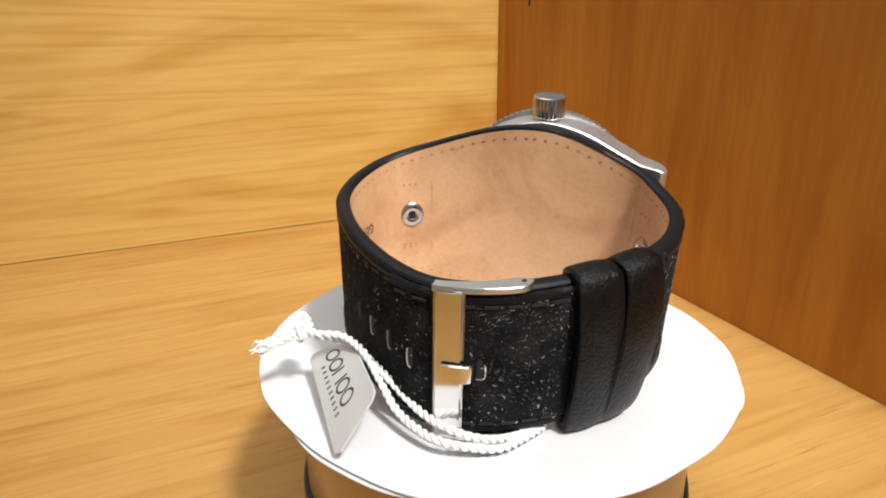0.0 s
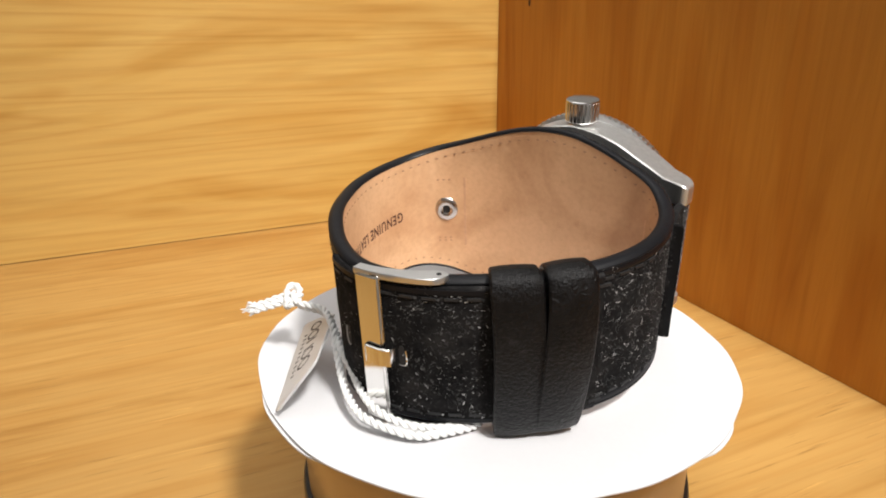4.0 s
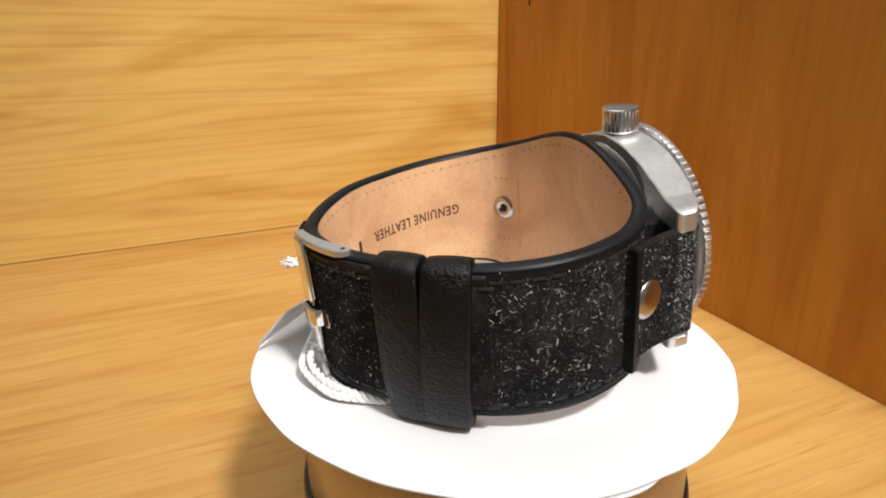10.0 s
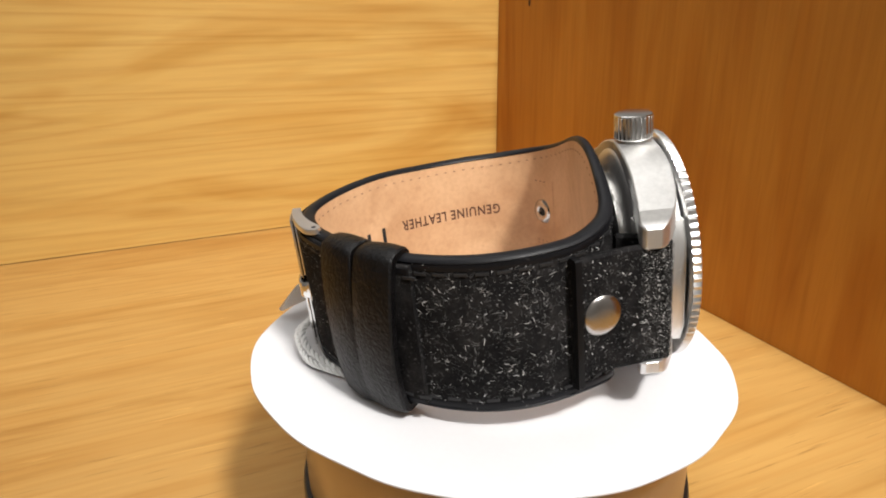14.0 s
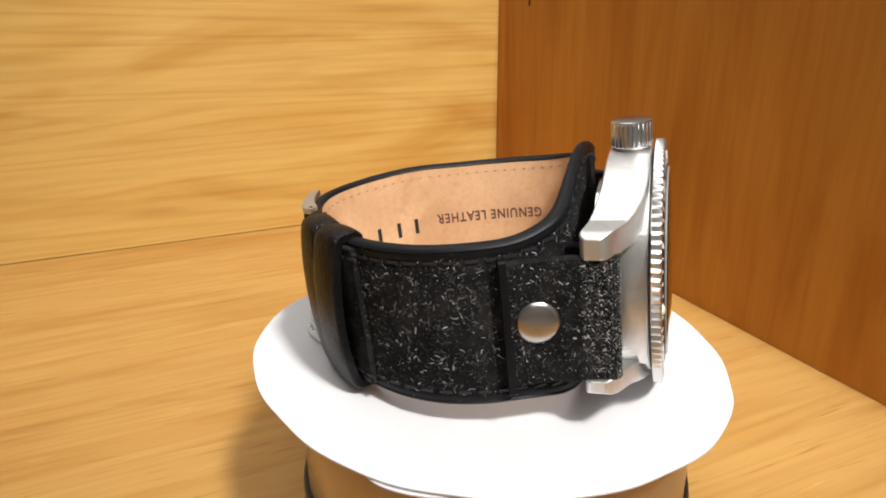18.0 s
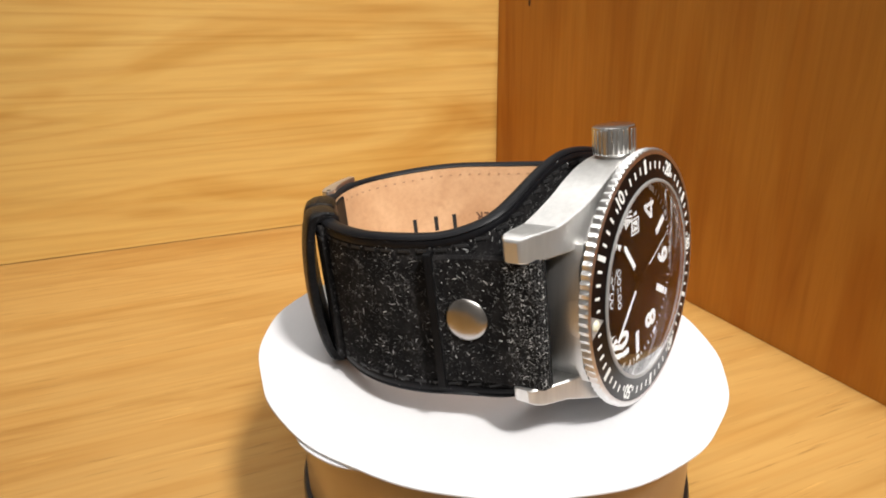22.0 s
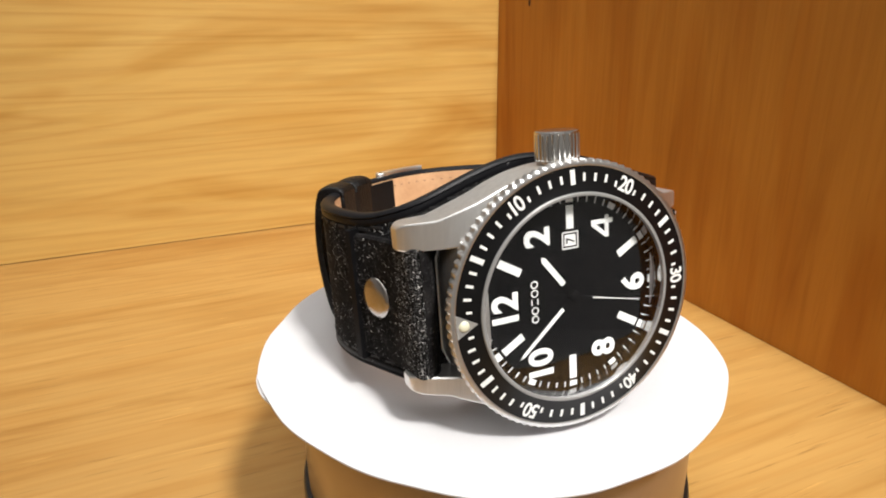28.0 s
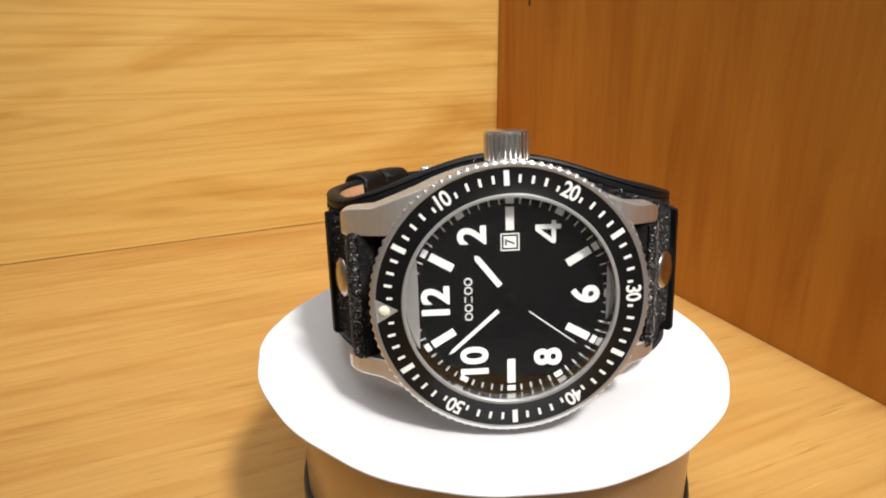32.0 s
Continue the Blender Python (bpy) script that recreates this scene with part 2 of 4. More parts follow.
def tube(points, radius, sides=8, caps=True):
    """A round tube along points, in metres."""
    rows = []
    up = Vector((0.02, 0.01, 1)).normalized()
    for i, q in enumerate(points):
        d = (points[min(i + 1, len(points) - 1)] - points[max(i - 1, 0)]).normalized()
        a = d.cross(up)
        a = a.normalized() if a.length > 1e-6 else Vector((1, 0, 0))
        b = d.cross(a)
        rows.append([q + (a * math.cos(k * 2 * math.pi / sides) + b * math.sin(k * 2 * math.pi / sides)) * radius for k in range(sides)])
    return grid_mesh(rows, close_u=True, caps=caps)


def spline(ctrl, steps, closed=False):
    """Catmull-Rom through control points (Vectors)."""
    out = []
    n = len(ctrl)
    spans = n if closed else n - 1
    for i in range(spans):
        p = [ctrl[(i + k) % n] if closed else ctrl[min(max(i + k, 0), n - 1)] for k in (-1, 0, 1, 2)]
        for s in range(steps):
            t = s / steps
            out.append(0.5 * (2 * p[1] + (p[2] - p[0]) * t + (2 * p[0] - 5 * p[1] + 4 * p[2] - p[3]) * t * t
                              + (3 * p[1] - p[0] - 3 * p[2] + p[3]) * t ** 3))
    if not closed:
        out.append(ctrl[-1].copy())
    return out


def join(bm, other):
    me = bpy.data.meshes.new("piece")
    other.to_mesh(me)
    other.free()
    bm.from_mesh(me)
    bpy.data.meshes.remove(me)


# ---- the shelf corner ----
FLOOR_Z = -0.050
CORNER = Vector((-0.0028, 0.2863, FLOOR_Z))
TURN_Z = math.atan2(-0.477, -0.879) + math.pi       # the back panel's run, seen from above
SHELF = Matrix.Translation(CORNER) @ Matrix.Rotation(TURN_Z, 4, "Z")
# in the shelf's own axes the back panel lies along -x at y = 0, the side panel along -y at x = 0
WALL_H = 0.150


def panel(name, lo, hi, material, label):
    bm = bmesh.new()
    box(bm, lo, hi)
    ob = part(name, bm, material, None, label, smooth=False)
    ob.matrix_world = SHELF
    return tagged(ob, category=name.split("_")[0], kind="structure")


panel("floor", (-0.75, -0.42, -0.7498), (0.018, 0.018, 0.0), M_FLOOR, "pale golden wooden shelf floor with open grain")
panel("wall_back", (-0.75, 0.0, 0.0005), (-0.0002, 0.018, WALL_H), M_BACK, "pale golden wooden back panel with level grain")
panel("wall_side", (0.0, -0.42, 0.0002), (0.018, 0.018, WALL_H), M_SIDE, "darker orange-brown wooden side panel with upright grain")


def panel_mark():
    """A small dark knot in the side panel."""
    bm = lathe([(0, 0.06), (0.7, 0.06), (1.3, 0.03), (1.5, 0.0), (0, 0)], 20)
    bmesh.ops.transform(bm, matrix=Matrix.Translation((0, KNOT_Y, KNOT_Z)) @ Matrix.Rotation(radians(-90), 4, "Y") @ Matrix.Diagonal((1.4, 0.8, 1, 1)), verts=bm.verts)
    ob = part("knot", bm, M_KNOT, bpy.data.objects["wall_side"], "small dark knot in the wood")


KNOT_Y, KNOT_Z = -0.0352, 0.1207
panel_mark()


def room():
    """Plain walls, ceiling and ground that close the place."""
    def slab(name, lo, hi, label):
        bm = bmesh.new()
        box(bm, lo, hi)
        ob = part(name, bm, M_CEILING if name == "ceiling" else M_ROOM, None, label, smooth=False)
        tagged(ob, category=name.split("_")[0], kind="structure")
    slab("ground", (-2.2, -2.6, -0.85), (2.2, 1.6, -0.8), "plain dull floor of the room")
    slab("ceiling", (-2.2, -2.6, 1.9), (2.2, 1.6, 1.95), "plain pale ceiling of the room")
    slab("wall_north", (-2.2, 1.6, -0.85), (2.2, 1.65, 1.95), "plain dull plaster wall")
    slab("wall_south", (-2.2, -2.65, -0.85), (2.2, -2.6, 1.95), "plain dull plaster wall")
    slab("wall_east", (2.2, -2.6, -0.85), (2.25, 1.6, 1.95), "plain dull plaster wall")
    slab("wall_west", (-2.25, -2.6, -0.85), (-2.2, 1.6, 1.95), "plain dull plaster wall")


room()


# ---- turntable ----
def build_turntable():
    base = thing("display_turntable", "round satin turntable with a black foot on the wooden shelf", "turntable",
                 Matrix.Translation((TABLE.translation.x, TABLE.translation.y, FLOOR_Z)))
    part("foot", lathe([(0, 0), (44.3, 0), (44.7, 0.8), (44.7, 18.6), (44.4, 19.2), (43.4, 19.4), (0, 19.4)], 128), M_BLACK_PLASTIC, base, "black plastic foot ring")
    part("drum", lathe([(0, 19.5), (43.2, 19.5), (43.5, 20.0), (43.5, 46.2), (42.9, 47.0), (0, 47.0)], 128), M_DRUM, base, "satin greyish metal drum")
    return base


build_turntable()


def disc_radius(a):
    """The hand-cut rim of the paper disc, in millimetres, by the angle on the disc."""
    r = 50.7 + 0.45 * math.cos(a) - 1.5 * math.sin(a) + 0.5 * math.sin(2 * a) + 0.3 * math.sin(3 * a) + 0.2 * math.cos(4 * a)
    return r - 0.28 * math.sin(5 * a) + 0.25 * abs(math.sin(4.5 * a + 0.6)) + 0.12 * math.sin(17 * a + 1.0)


def under_radius(a):
    """The second disc peeps out beside the first in two places."""
    def bump_at(deg, wide):
        d = math.atan2(math.sin(a - radians(deg)), math.cos(a - radians(deg)))
        return math.exp(-(d / radians(wide)) ** 4)
    return disc_radius(a) - 1.3 + 1.8 * bump_at(-118, 17) + 1.7 * bump_at(-17, 9)


def build_disc(rim_of, thick, z, droop, wave, label):
    n, rings = 180, 16
    def sheet(zz):
        rows = []
        for k in range(rings + 1):
            row = []
            for i in range(n):
                a = 2 * math.pi * i / n
                q = (k / rings) ** 0.8
                r = rim_of(a) * q
                sag = wave * q ** 3 * (math.sin(3 * a + 1.0) + 0.6 * math.sin(5 * a + 2.2)) - droop * q ** 4
                row.append(Vector((r * math.cos(a), r * math.sin(a), zz + sag)) * MM)
            rows.append(row)
        return rows
    bm = grid_mesh(sheet(z) + list(reversed(sheet(z - thick))), close_u=True)
    bmesh.ops.remove_doubles(bm, verts=bm.verts, dist=1e-7)
    ob = part("paper_disc", bm, M_PAPER, None)
    return tagged(ob, label, "paper", "paper discs on the turntable")


paper_disc = build_disc(disc_radius, 0.28, -0.45, 0.75, 0.30, "white paper disc with a hand-cut rim on the turntable")
under_disc = build_disc(under_radius, 0.28, -0.95, 0.95, 0.22, "second white paper disc lying under the first")


# ---- the wristwatch: x towards 3, y towards 12, z out of the dial ----
U12 = Vector((0.96152, -0.27140, -0.04265))
U3 = Vector((0.00764, -0.12877, 0.99165))
OUT = U3.cross(U12).normalized()
CENTRE = Vector((10.45, 29.4, 23.95)) * MM
M_W = Matrix.Translation(CENTRE) @ Matrix((U3, U12, OUT)).transposed().to_4x4()

M_H = M_W @ Matrix.Translation((0, 0.7 * MM, 0)) @ Matrix.Diagonal((1.05, 1.05, 1.0, 1.0))      # the head: dial, bezel, glass
M_D = M_W @ Matrix.Translation((0, 0.4 * MM, 0)) @ Matrix.Diagonal((1.012, 1.012, 1.0, 1.0))
wristwatch = thing("wristwatch", "steel diver wristwatch on a wide black cuff strap", "watch")
hang_tag = thing("hang_tag", "milky plastic hang tag on a twisted white cord", "tag")

# the strap's run, seen along x: its middle line (y, z) in millimetres
LINE = [(0, -12.6), (13, -12.9), (22, -14.0), (26.6, -17.4), (30.2, -23.4), (32.2, -31), (32.0, -38.5), (29.4, -46.5), (24.2, -54.5),
        (16.6, -62), (8, -67.6), (-1.5, -69.6), (-10.5, -66.6), (-19.5, -60), (-26.6, -52), (-32.6, -42), (-34.9, -31), (-33.6, -22.4), (-29, -16.8), (-21, -13.8), (-11, -12.7)]


def measured_loop():
    pts = spline([Vector((0, y, z)) for y, z in LINE], 40, closed=True)
    pts.append(pts[0].copy())
    s = [0.0]
    for a, b in zip(pts, pts[1:]):
        s.append(s[-1] + (b - a).length)
    return pts, s


LOOP, LOOP_S = measured_loop()
LOOP_LEN = LOOP_S[-1]


def on_loop(s):
    """Place, direction and outward normal at s millimetres along the strap from the case's middle towards 12."""
    s %= LOOP_LEN
    i = int(np.searchsorted(LOOP_S, s, side="right")) - 1
    i = min(max(i, 0), len(LOOP) - 2)
    f = (s - LOOP_S[i]) / max(1e-9, LOOP_S[i + 1] - LOOP_S[i])
    place = LOOP[i].lerp(LOOP[i + 1], f)
    place.x = -1.8 * math.exp(-((s / LOOP_LEN - 0.79) / 0.14) ** 4)      # the 6 side hangs lower
    d = (LOOP[(i + 2) % (len(LOOP) - 1)] - LOOP[(i - 1) % (len(LOOP) - 1)]).normalized()
    out = Vector((0, d.z, -d.y))
    if out.dot(Vector((0, place.y, place.z + 38))) < 0:
        out = -out
    return place, d, out


def s_of(y, z):
    """How far along the strap the point nearest to (y, z) lies."""
    k = min(range(len(LOOP)), key=lambda i: (LOOP[i] - Vector((0, y, z))).length)
    return LOOP_S[k]


def flare(s):
    """1 behind the case, 0 along the rest of the strap."""
    d = (s - 1.2 + LOOP_LEN / 2) % LOOP_LEN - LOOP_LEN / 2
    w = max(0.0, 1 - abs(d) / (33.0 if d > 0 else 46.0))
    return w * w * (3 - 2 * w)


def thin(s):
    """By how much the strap's outside is pared away behind the case."""
    return 0.9 * flare(s)


def half_width(s):
    """Half of the strap's width: wide behind the case, narrow elsewhere."""
    d = abs((s + LOOP_LEN / 2) % LOOP_LEN - LOOP_LEN / 2)
    tip = max(0.0, 1 - abs(d - LOOP_LEN / 2) / 60.0)
    return 14.4 + 8.3 * flare(s) - 0.5 * tip


def band(s0, s1, step, inner, outer, width, rim=0.7, closed=False, shift=0.0):
    """A strip along the loop with rounded rims; inner, outer: offsets from the middle line; width(s): half width."""
    n = max(3, int(round((s1 - s0) / step)))
    rows = []
    for k in range(n if closed else n + 1):
        s = s0 + (s1 - s0) * k / n
        q, d, out = on_loop(s)
        w = width(s)
        top = outer - (thin(s) if closed else 0.0)
        r = min(rim, (top - inner) / 2 - 0.01)
        ring = []
        for cx, co, a0 in ((w - r, top - r, 0), (w - r, inner + r, 90), (-w + r, inner + r, 180), (-w + r, top - r, 270)):
            for j in range(4):
                a = radians(90 - a0 - j * 30)
                ring.append(q + out * (co + r * math.sin(a)) + Vector((cx + r * math.cos(a) + shift, 0, 0)))
        rows.append([v * MM for v in ring])
    bm = grid_mesh(rows, close_u=True, close_v=closed, caps=not closed)
    bmesh.ops.transform(bm, matrix=M_W, verts=bm.verts)
    return bm


def plate(s0, s1, step, off, thick, x0, x1):
    """A thin sheet along the loop between x0(s) and x1(s)."""
    n = max(2, int(round((s1 - s0) / step)))
    rows = []
    for k in range(n + 1):
        s = s0 + (s1 - s0) * k / n
        q, d, out = on_loop(s)
        a, b = x0(s), x1(s)
        rows.append([(q + out * o + Vector((x, 0, 0))) * MM for x, o in ((a, off), (b, off), (b, off + thick), (a, off + thick))])
    bm = grid_mesh(rows, close_u=True, caps=True)
    bmesh.ops.transform(bm, matrix=M_W, verts=bm.verts)
    return bm


def on_strap(s, x, off, turn=0.0):
    """A pose on the strap at s and x: local x along the strap's width, local y along its run, z outward."""
    q, d, out = on_loop(s)
    off = off - thin(s) if off > 0 else off
    m = Matrix((Vector((1, 0, 0)), out.cross(Vector((1, 0, 0))), out)).transposed().to_4x4()
    return M_W @ Matrix.Translation((q + out * off + Vector((x, 0, 0))) * MM) @ m @ Matrix.Rotation(turn, 4, "Z")


S_RIVET = s_of(30, -17)
S_PATCH = s_of(31.5, -21.6)
S_KEEP2 = s_of(25.0, -53.6) - 0.8
S_KEEP1 = S_KEEP2 + 8.0
S_BAR = s_of(2, -71)
S_PIVOT = s_of(11.8, -65.5)
S_TIP = S_KEEP2 - 7.0


def lint(bm, s0, s1, width, off, count, rng, size=(0.3, 1.25)):
    """Pale fibres lying on the suede in loose clumps, as thin crooked ribbons."""
    made = 0
    while made < count:
        s = rng.uniform(s0, s1)
        x = rng.uniform(-1, 1) * (width(s) - 1.0)
        if noise.noise(Vector((s * 0.28, x * 0.28, 3.1))) + 0.55 < rng.random() * 0.85:
            continue
        made += 1
        a, bend = rng.uniform(0, 2 * math.pi), rng.uniform(-0.9, 0.9)
        length = size[0] + (size[1] - size[0]) * rng.random() ** 2.2
        w = rng.uniform(0.018, 0.04 + 0.05 * rng.random() ** 2)
        n = 5
        pts = []
        for k in range(n + 1):
            pts.append((x, s))
            x += math.cos(a) * length / n
            s += math.sin(a) * length / n
            a += bend * rng.uniform(0.1, 0.9)
        vs = []
        lift = rng.uniform(0.02, 0.14)
        for k, (px, ps) in enumerate(pts):
            j = min(k, n - 1)
            dx, ds = pts[j + 1][0] - pts[j][0], pts[j + 1][1] - pts[j][1]
            l = math.hypot(dx, ds) or 1.0
            q, d, out = on_loop(ps)
            h = off - thin(ps) + lift * math.sin(math.pi * k / n) + 0.01
            taper = w * (1.0 if 0 < k < n else 0.4)
            for sgn in (-1, 1):
                co = q + d * (sgn * taper * dx / l) + Vector((px - sgn * taper * ds / l, 0, 0)) + out * h
                vs.append(bm.verts.new(M_W @ (co * MM)))
        for k in range(n):
            bm.faces.new((vs[2 * k], vs[2 * k + 1], vs[2 * k + 3], vs[2 * k + 2]))


def stitch_row(bm, s0, s1, pitch, x_of, off, length=0.66, r=0.24, mat_h=0.2):
    s = s0
    while s < s1:
        m = on_strap(s, x_of(s), off)
        made = bmesh.ops.create_cube(bm, size=1.0, matrix=m @ Matrix.Diagonal((r * 2 * MM, pitch * length * MM, mat_h * 2 * MM, 1)))
        s += pitch


def build_strap():
    shell = part("strap", band(0, LOOP_LEN, 1.6, -0.9, 1.3, half_width, 0.75, closed=True), M_FELT, wristwatch, "wide black suede cuff strap with pale lint")
    # painted rims, top and bottom
    for side in (1, -1):
        rows = []
        n = 150
        for k in range(n):
            s = LOOP_LEN * k / n
            q, d, out = on_loop(s)
            w = half_width(s)
            ring = []
            for j in range(10):
                a = 2 * math.pi * j / 10
                ring.append((q + out * (0.1 - 0.45 * flare(s) + (1.42 - 0.5 * flare(s)) * math.cos(a)) + Vector((side * (w - 0.25 + 0.72 * math.sin(a)), 0, 0))) * MM)
            rows.append(ring)
        bm = grid_mesh(rows, close_u=True, close_v=True)
        bmesh.ops.transform(bm, matrix=M_W, verts=bm.verts)
        part("edge", bm, M_EDGE, shell, "smooth black painted strap edge")
    rows = []
    n = 180
    for k in range(n):
        s = LOOP_LEN * k / n
        q, d, out = on_loop(s)
        w = half_width(s) - 0.5
        rows.append([(q + out * o + Vector((x, 0, 0))) * MM for x, o in ((-w, -1.15), (-w * 0.5, -1.32), (0, -1.36), (w * 0.5, -1.32), (w, -1.15), (w, -0.8), (-w, -0.8))])
    bm = grid_mesh(rows, close_u=True, close_v=True)
    bmesh.ops.transform(bm, matrix=M_W, verts=bm.verts)
    lining = part("lining", bm, M_TAN, wristwatch, "smooth tan leather lining")
    # stitching along both rims, outside and in
    bm = bmesh.new()
    for side in (1, -1):
        stitch_row(bm, S_PATCH + 1, LOOP_LEN - S_PATCH - 1, 3.3, lambda s: side * (half_width(s) - 2.3), 1.32)
        stitch_row(bm, -S_PATCH, S_PATCH, 3.3, lambda s: side * (half_width(s) - 2.3), 1.32)
    tagged(part("stitching", bm, M_THREAD, shell, "black stitching", smooth=False), kind="stuff")
    bm = bmesh.new()
    for side in (1, -1):
        stitch_row(bm, 0, LOOP_LEN, 2.5, lambda s: side * (half_width(s) - 2.3), -1.30, 0.24, 0.12, 0.04)
    for c in (S_RIVET, LOOP_LEN - S_RIVET):
        for x in (-8.4, -7.6, 8.2):
            for ds in (-2.2, -0.6, 1.0):
                bmesh.ops.create_cube(bm, size=1.0, matrix=on_strap(c + ds, x, -1.36) @ Matrix.Diagonal((0.0003, 0.0005, 0.0001, 1)))
    # the soft shade of two creases, painted as darker tan strips
    for c in (S_RIVET - 5.2, LOOP_LEN - S_RIVET + 5.2):
        part("crease", plate(c - 0.3, c + 0.3, 0.3, -1.40, 0.1, lambda s: -9.5, lambda s: 9.0), M_CREASE, lining, "faint crease across the lining, its shade a darker strip")
    tagged(part("needle_holes", bm, M_PRICK, lining, "row of brown needle holes", smooth=False), kind="stuff")
    # smooth bindings between the rims and the stitching
    for side in (1, -1):
        rows = []
        n = 150
        for k in range(n):
            s = LOOP_LEN * k / n
            q, d, out = on_loop(s)
            w = half_width(s)
            rows.append([(q + out * (o - thin(s)) + Vector((side * x, 0, 0))) * MM for x, o in ((w - 1.75, 1.2), (w - 1.7, 1.38), (w - 1.5, 1.46), (w - 1.0, 1.46), (w - 0.6, 1.4), (w - 0.5, 1.1))])
        bm = grid_mesh(rows, close_u=True, close_v=True)
        bmesh.ops.transform(bm, matrix=M_W, verts=bm.verts)
        bmesh.ops.recalc_face_normals(bm, faces=bm.faces)
        part("binding", bm, M_EDGE, shell, "smooth black binding along the rim")
    rng = random.Random(7)
    bm = bmesh.new()
    lint(bm, S_PATCH + 1, S_KEEP2 - 4, half_width, 1.33, 1400, rng, (0.2, 1.5))
    lint(bm, S_BAR + 14, LOOP_LEN - S_PATCH - 1, half_width, 1.33, 700, rng, (0.2, 1.3))
    lint(bm, -S_PATCH, S_PATCH, half_width, 1.33, 800, rng, (0.25, 1.4))
    for _ in range(420):
        s, up = rng.uniform(-S_PATCH, S_PATCH), rng.choice((1, 1, -1))
        x = up * rng.uniform(11.5, half_width(s) - 0.7)
        m = on_strap(s, x, 1.36, rng.uniform(0, 3.14))
        l, w = rng.uniform(0.12, 0.5) * MM, rng.uniform(0.02, 0.06) * MM
        bm.faces.new([bm.verts.new(m @ Vector(c)) for c in ((-l, -w, 0), (l, -w, 0.00006), (l, w, 0.00006), (-l, w, 0))])
    tagged(part("lint", bm, M_LINT, shell, "short pale fibres caught in the suede", smooth=False), kind="stuff")
    return shell, lining


strap_shell, strap_lining = build_strap()


def build_tongue():
    """The strap's free end, lying over the other half between buckle and keepers."""
    wid = lambda s: 13.6
    ob = part("strap_tongue", band(S_TIP, S_BAR + 10, 1.5, 1.35, 2.5, wid, 0.5), M_FELT, wristwatch, "black suede free end of the strap under the keepers")
    bm = bmesh.new()
    for side in (1, -1):
        stitch_row(bm, S_TIP, S_BAR + 9, 3.4, lambda s: side * 11.6, 2.52)
    tagged(part("stitching", bm, M_THREAD, ob, "black stitching", smooth=False), kind="stuff")
    for side in (1, -1):
        lo, hi = sorted((side * 12.3, side * 13.2))
        part("binding", plate(S_TIP + 0.2, S_BAR + 9.8, 1.5, 2.35, 0.27, lambda s: lo, lambda s: hi), M_EDGE, ob, "smooth black binding along the rim")
    bm = bmesh.new()
    lint(bm, S_KEEP1 + 3.5, S_BAR - 3, wid, 2.53, 520, random.Random(9), (0.15, 0.9))
    lint(bm, S_BAR + 3, S_BAR + 10, wid, 2.53, 70, random.Random(10), (0.3, 0.9))
    rng = random.Random(12)
    for side in (1, -1):
        s = S_KEEP1 + 4.0
        while s < S_BAR - 2.0:
            m = on_strap(s, side * 11.6 + rng.uniform(-0.2, 0.2), 2.6, rng.uniform(0, 3.14))
            w = rng.uniform(0.16, 0.34) * MM
            bm.faces.new([bm.verts.new(m @ Vector(c)) for c in ((-w, -w * 0.5, 0), (w, -w, 0.00008), (w * 0.6, w, 0.00008), (-w, w * 0.7, 0))])
            s += 3.4
    tagged(part("lint", bm, M_LINT, ob, "short pale fibres", smooth=False), kind="stuff")
    return ob


build_tongue()


def build_buckle_end():
    """The folded black end of the buckle half, lying on the lining."""
    part("folded_end", band(S_KEEP2 - 1.0, S_PIVOT + 1.0, 1.2, -2.1, -1.34, lambda s: 13.4, 0.3), M_LEATHER, wristwatch, "black leather fold inside the strap")


build_buckle_end()


def build_keepers():
    """Two soft leather loops; the one nearer the case stands loose from the strap."""
    for s, w, lean, slack in ((S_KEEP1 - 1.2, 3.9, -0.3, 1.5), (S_KEEP2 - 0.5, 3.8, 0.6, 1.9)):
        path = []
        for k in range(17):                                     # over the outside
            u = -1 + 2 * k / 16
            path.append((14.4 * u, 3.6 + slack * (1 - u * u) ** 0.8))
        for k in range(1, 6):                                   # round the lower rim
            a = radians(90 - 30 * k)
            path.append((14.4 + 1.1 * math.cos(a), 1.1 + 2.5 * math.sin(a)))
        for k in range(9):
            path.append((14.4 * (1 - k / 4), -1.6))
        for k in range(1, 6):
            a = radians(270 - 30 * k)
            path.append((-14.4 + 1.1 * math.cos(a), 1.1 + 2.5 * math.sin(a)))
        n = len(path)
        rows = []
        for i in range(n):
            (x0, o0), (x1, o1), (x2, o2) = path[i - 1], path[i], path[(i + 1) % n]
            tx, to = x2 - x0, o2 - o0
            l = math.hypot(tx, to) or 1.0
            nx, no = -to / l, tx / l
            ring = []
            wav = 0.16 * math.sin(0.19 * x1 + s)
            for ds, h in ((-w, -1.2), (-w, 0.1), (-w + 0.3, 0.42), (-w * 0.5, 0.62), (0, 0.68), (w * 0.5, 0.62), (w - 0.3, 0.42), (w, 0.1), (w, -1.2), (0, -1.25)):
                q, d, out = on_loop(s + ds + wav - lean * x1 / 14.0)
                ring.append((q + out * (o1 + h * no) + Vector((x1 + h * nx, 0, 0))) * MM)
            rows.append(ring)
        bm = grid_mesh(rows, close_u=True, close_v=True)
        bmesh.ops.transform(bm, matrix=M_W, verts=bm.verts)
        bmesh.ops.recalc_face_normals(bm, faces=bm.faces)
        part("keeper", bm, M_KEEPER, wristwatch, "soft scuffed black leather keeper loop")


build_keepers()


